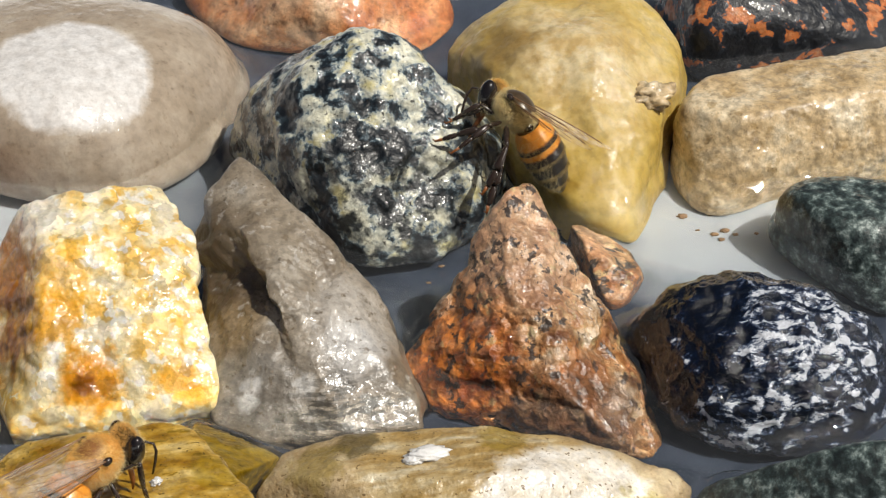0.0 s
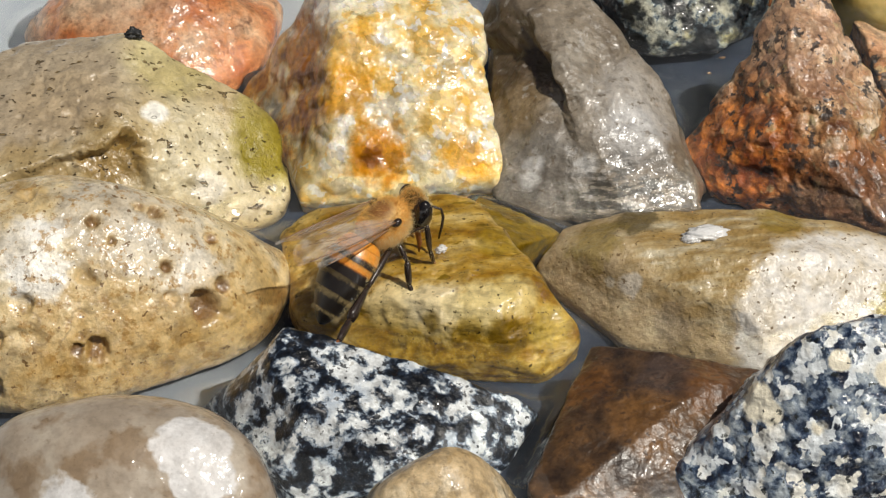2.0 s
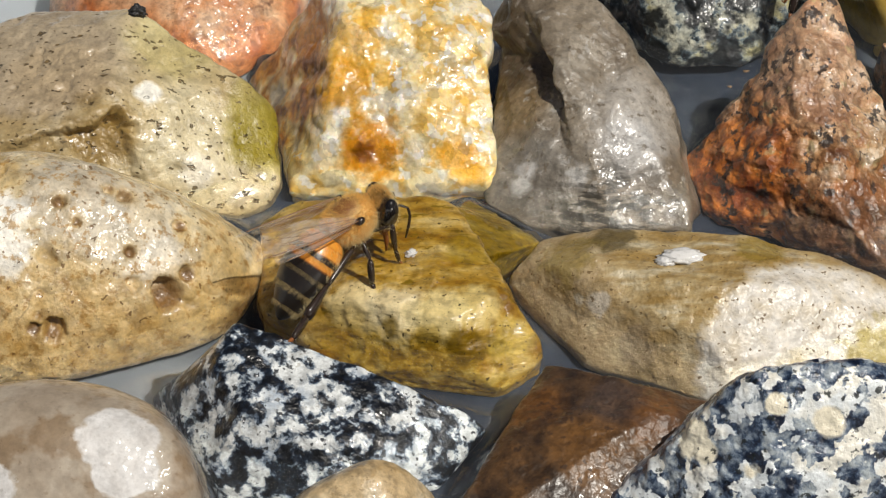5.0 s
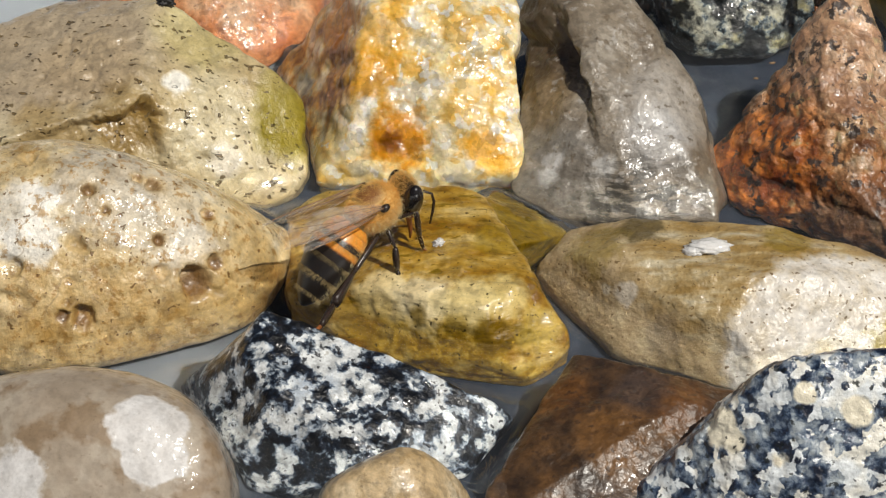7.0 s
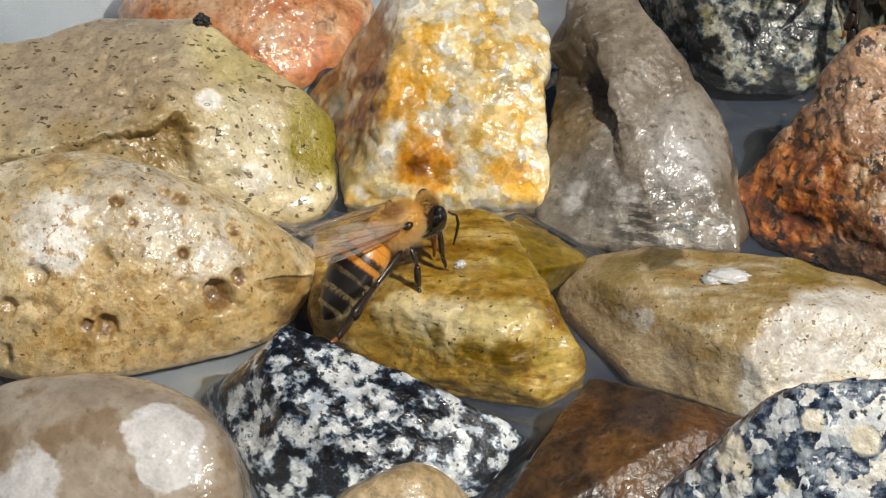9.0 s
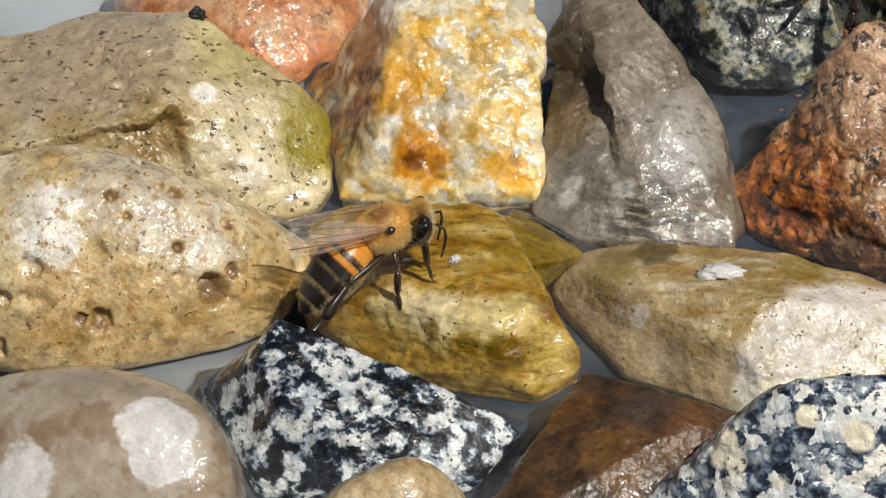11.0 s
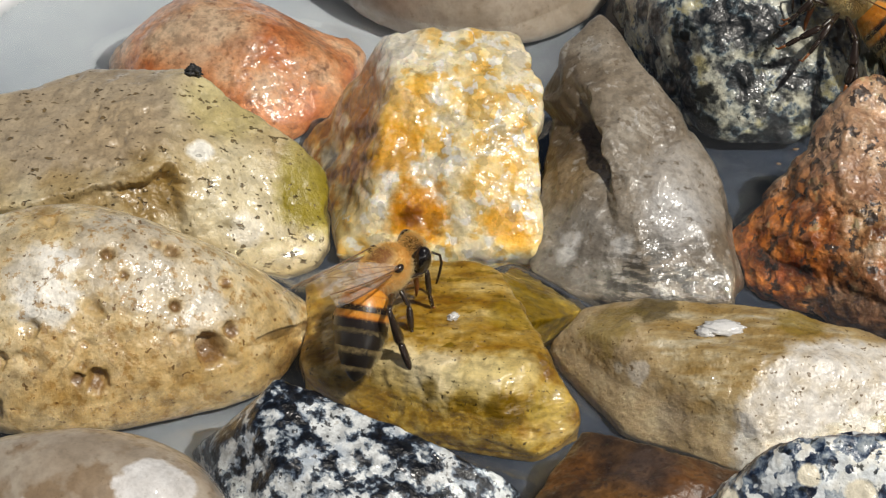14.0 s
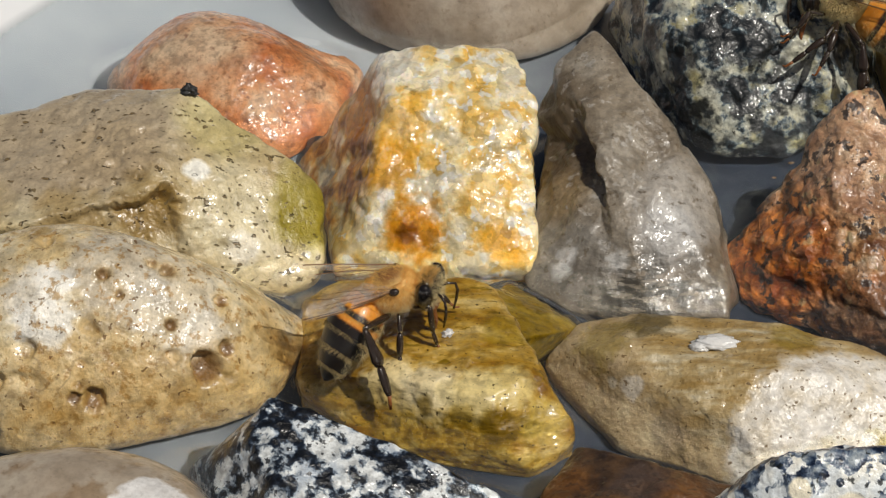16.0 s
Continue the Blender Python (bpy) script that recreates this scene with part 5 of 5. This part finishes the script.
    for side, turn in zip((-1, 1), wing_turns):
        fore = wing(root, "forewing", 8.5, 2.4, (0.3, side * 1.72, 0.95), turn, veins, side)
        hind = wing(root, "hindwing", 6.4, 2.2, (-0.4, side * 1.65, 0.75), (turn[0] * 0.8, turn[1] * 0.6, turn[2] * 1.12), veins[:3], side)
        wings += [fore, hind]
    made = [leg(root, joints, thick) for joints, thick in legs]
    return root, back, head, made, wings


# ---- the two bees ----
RIGHT = ((((-0.8, -1.2, -1.4), (-4.2, -2.8, -1.6), (-6.9, -4.3, -1.6), (-8.8, -5.7, -1.2), (-9.9, -6.0, -1.0)), 0.42),
         (((-0.1, -1.2, -1.5), (-0.4, -2.2, -2.6), (-1.1, -2.5, -4.4), (-1.4, -3.0, -5.9), (-1.4, -3.7, -6.5)), 0.29),
         (((1.0, -0.9, -1.5), (2.4, -1.6, -1.4), (1.8, -1.6, -3.8), (1.7, -1.6, -5.0), (1.9, -1.6, -5.8)), 0.25))
LEFT = ((((-1.0, 1.2, -1.4), (-3.0, 2.6, -2.2), (-4.0, 3.0, -4.2), (-4.4, 3.1, -5.8), (-4.6, 3.2, -6.6)), 0.42),
        (((-0.3, 1.2, -1.5), (-0.5, 2.9, -2.1), (-0.6, 3.8, -3.6), (-0.5, 4.3, -5.0), (-0.4, 4.6, -5.8)), 0.32),
        (((0.9, 0.9, -1.5), (2.2, 1.7, -1.6), (2.6, 2.2, -3.2), (2.9, 2.3, -4.3), (3.2, 2.3, -4.9)), 0.27))
GRIP = ((((-1.0, 1.2, -1.4), (-3.2, 2.4, -3.0), (-4.6, 2.6, -5.4), (-5.4, 2.6, -7.0), (-5.8, 2.6, -7.6)), 0.42),
        (((-0.3, 1.2, -1.5), (0.1, 2.7, -3.0), (1.1, 3.2, -4.6), (1.8, 3.4, -5.8), (2.2, 3.5, -6.4)), 0.34),
        (((0.9, 0.9, -1.5), (2.0, 1.4, -1.9), (2.6, 1.7, -3.2), (3.0, 1.8, -4.0), (3.4, 1.8, -4.5)), 0.27))
drinker, drinker_back, drinker_head, drinker_legs, drinker_wings = bee("golden honey bee drinking on the wet olive stone", (13, -19), RIGHT + LEFT, ((24, 34, 26), (18, 8, -30)))
climber, climber_back, climber_head, climber_legs, climber_wings = bee("dark-backed honey bee drinking on the speckled granite", (16, -26), GRIP + LEFT, ((-12, 12, 14), (12, 14, -16)), bald=True)



# ---- what moves ----
def motions():
    # seconds; place in mm; heading; abdomen turned sideways and down; head turned; right hind leg swung forwards
    rows = (
        (0.0, -5.4, 2.0, 12.0, 30, 12, -21, 0, 0), (1.5, -5.4, 2.4, 12.0, 28, 12, -21, -4, 0), (3.0, -5.1, 2.4, 12.0, 36, 4, -20, 0, 0),
        (5.5, -5.5, 2.9, 12.0, 32, 12, -19, 0, 0), (7.0, -5.7, 3.0, 12.0, 34, 9, -18, 3, 0), (8.0, -5.9, 2.9, 12.0, 36, 8, -18, 0, 0),
        (9.0, -5.6, 3.3, 12.0, 32, 11, -19, 0, 0), (9.7, -5.6, 3.3, 12.0, 31, 12, -19, 0, 0), (11.8, -6.3, 1.6, 12.0, 12, 22, -13, -8, -30),
        (12.5, -5.7, 3.8, 12.0, 30, 22, -27, -4, -49), (13.0, -5.3, 4.0, 12.0, 36, 15, -25, 0, -49), (13.5, -6.0, 4.2, 12.0, 46, 23, -33, -6, -47),
        (14.0, -6.1, 4.3, 12.0, 44, 26, -34, -8, -49), (14.5, -6.5, 3.3, 12.0, 63, 14, -32, 0, -50), (15.0, -5.6, 5.0, 12.0, 36, 27, -33, -6, -48),
        (15.5, -4.8, 4.4, 12.0, 26, 22, -27, -8, -46), (16.0, -5.0, 4.0, 12.0, 4, 34, -27, -22, -46))
    walk(drinker, [(t, pose((x + 0.25) * MM, (y - 0.55) * MM, (z + 0.4) * MM, 0, -18, rz)) for t, x, y, z, rz, *_ in rows])
    walk(drinker_back, [(r[0], pose(-2.0 * MM, 0, -0.3 * MM, 0, r[6], r[5])) for r in rows])
    walk(drinker_head, [(r[0], pose(2.5 * MM, 0, -0.8 * MM, 0, 26, r[7])) for r in rows])
    # the right hind leg: stretched back at first, then drawn up under the body (share 0 to 1)
    thigh, shin, hip, knee, foot = drinker_legs[0]
    drawn = ((Vector((-0.5, -0.7, 0.5)), Vector((-0.2, -0.2, -0.95))), (Vector((-0.29, -0.84, 0.46)), Vector((0.05, -0.3, -0.95))))
    thigh_rows, shin_rows = [], []
    for r in rows:
        share, late = min(1.0, -r[8] / 49.0), min(1.0, max(0.0, (r[0] - 15.0) / 1.0))
        upper, lower = (a.lerp(b, late) for a, b in zip(*drawn))
        bend = Quaternion().slerp(knee.rotation_difference(upper), share)
        at = bend @ knee
        swing = Quaternion().slerp(foot.rotation_difference(lower), share)
        thigh_rows.append((r[0], Matrix.Translation(hip * MM) @ bend.to_matrix().to_4x4()))
        shin_rows.append((r[0], Matrix.Translation((hip + at) * MM) @ swing.to_matrix().to_4x4()))
    walk(thigh, thigh_rows)
    walk(shin, shin_rows)
    # the wings, folded over the back and shuffled now and then
    for k, fold in ((0, ((0.0, 15, 14, -2), (9.7, 15, 13, -2), (12.5, 20, 15, 4), (13.5, 25, 24, 8), (14.5, 30, 33, 10), (15.0, 24, 22, 6), (15.5, 22, 6, 0), (16.0, 30, -6, -5))),
                    (2, ((0.0, -30, 15, 0), (9.7, -30, 15, 0), (12.5, -20, 20, 10), (14.5, -48, 15, 0), (15.5, -20, 22, 14), (16.0, -10, 32, 28)))):
        side = k - 1
        walk(drinker_wings[k], [(t, pose(0.3 * MM, side * 1.72 * MM, 0.95 * MM, rx, ry, rz)) for t, rx, ry, rz in fold])
        walk(drinker_wings[k + 1], [(t, pose(-0.4 * MM, side * 1.65 * MM, 0.75 * MM, 0.8 * rx, 0.8 * ry, rz - side * 5)) for t, rx, ry, rz in fold])
    walk(climber, [(t, pose(x * MM, y * MM, z * MM, rx, -18, rz)) for t, x, y, z, rx, rz in
                   ((0.0, 34.3, 42.5, 13.6, 38, 118), (1.5, 34.2, 42.6, 13.6, 38, 119), (6.0, 32.0, 43.0, 14.2, 30, 130), (13.0, 30.6, 41.8, 14.5, 22, 148), (14.5, 30.5, 41.9, 14.5, 22, 150), (15.0, 30.1, 43.6, 14.5, 20, 156), (16.0, 30.6, 43.2, 14.5, 18, 166))])
    walk(climber_back, [(t, pose(-2.0 * MM, 0, -0.3 * MM, 0, ry, rz)) for t, ry, rz in ((0.0, -20, 50), (5.0, -20, 38), (14.5, -14, 8), (16.0, -10, 0))])


motions()
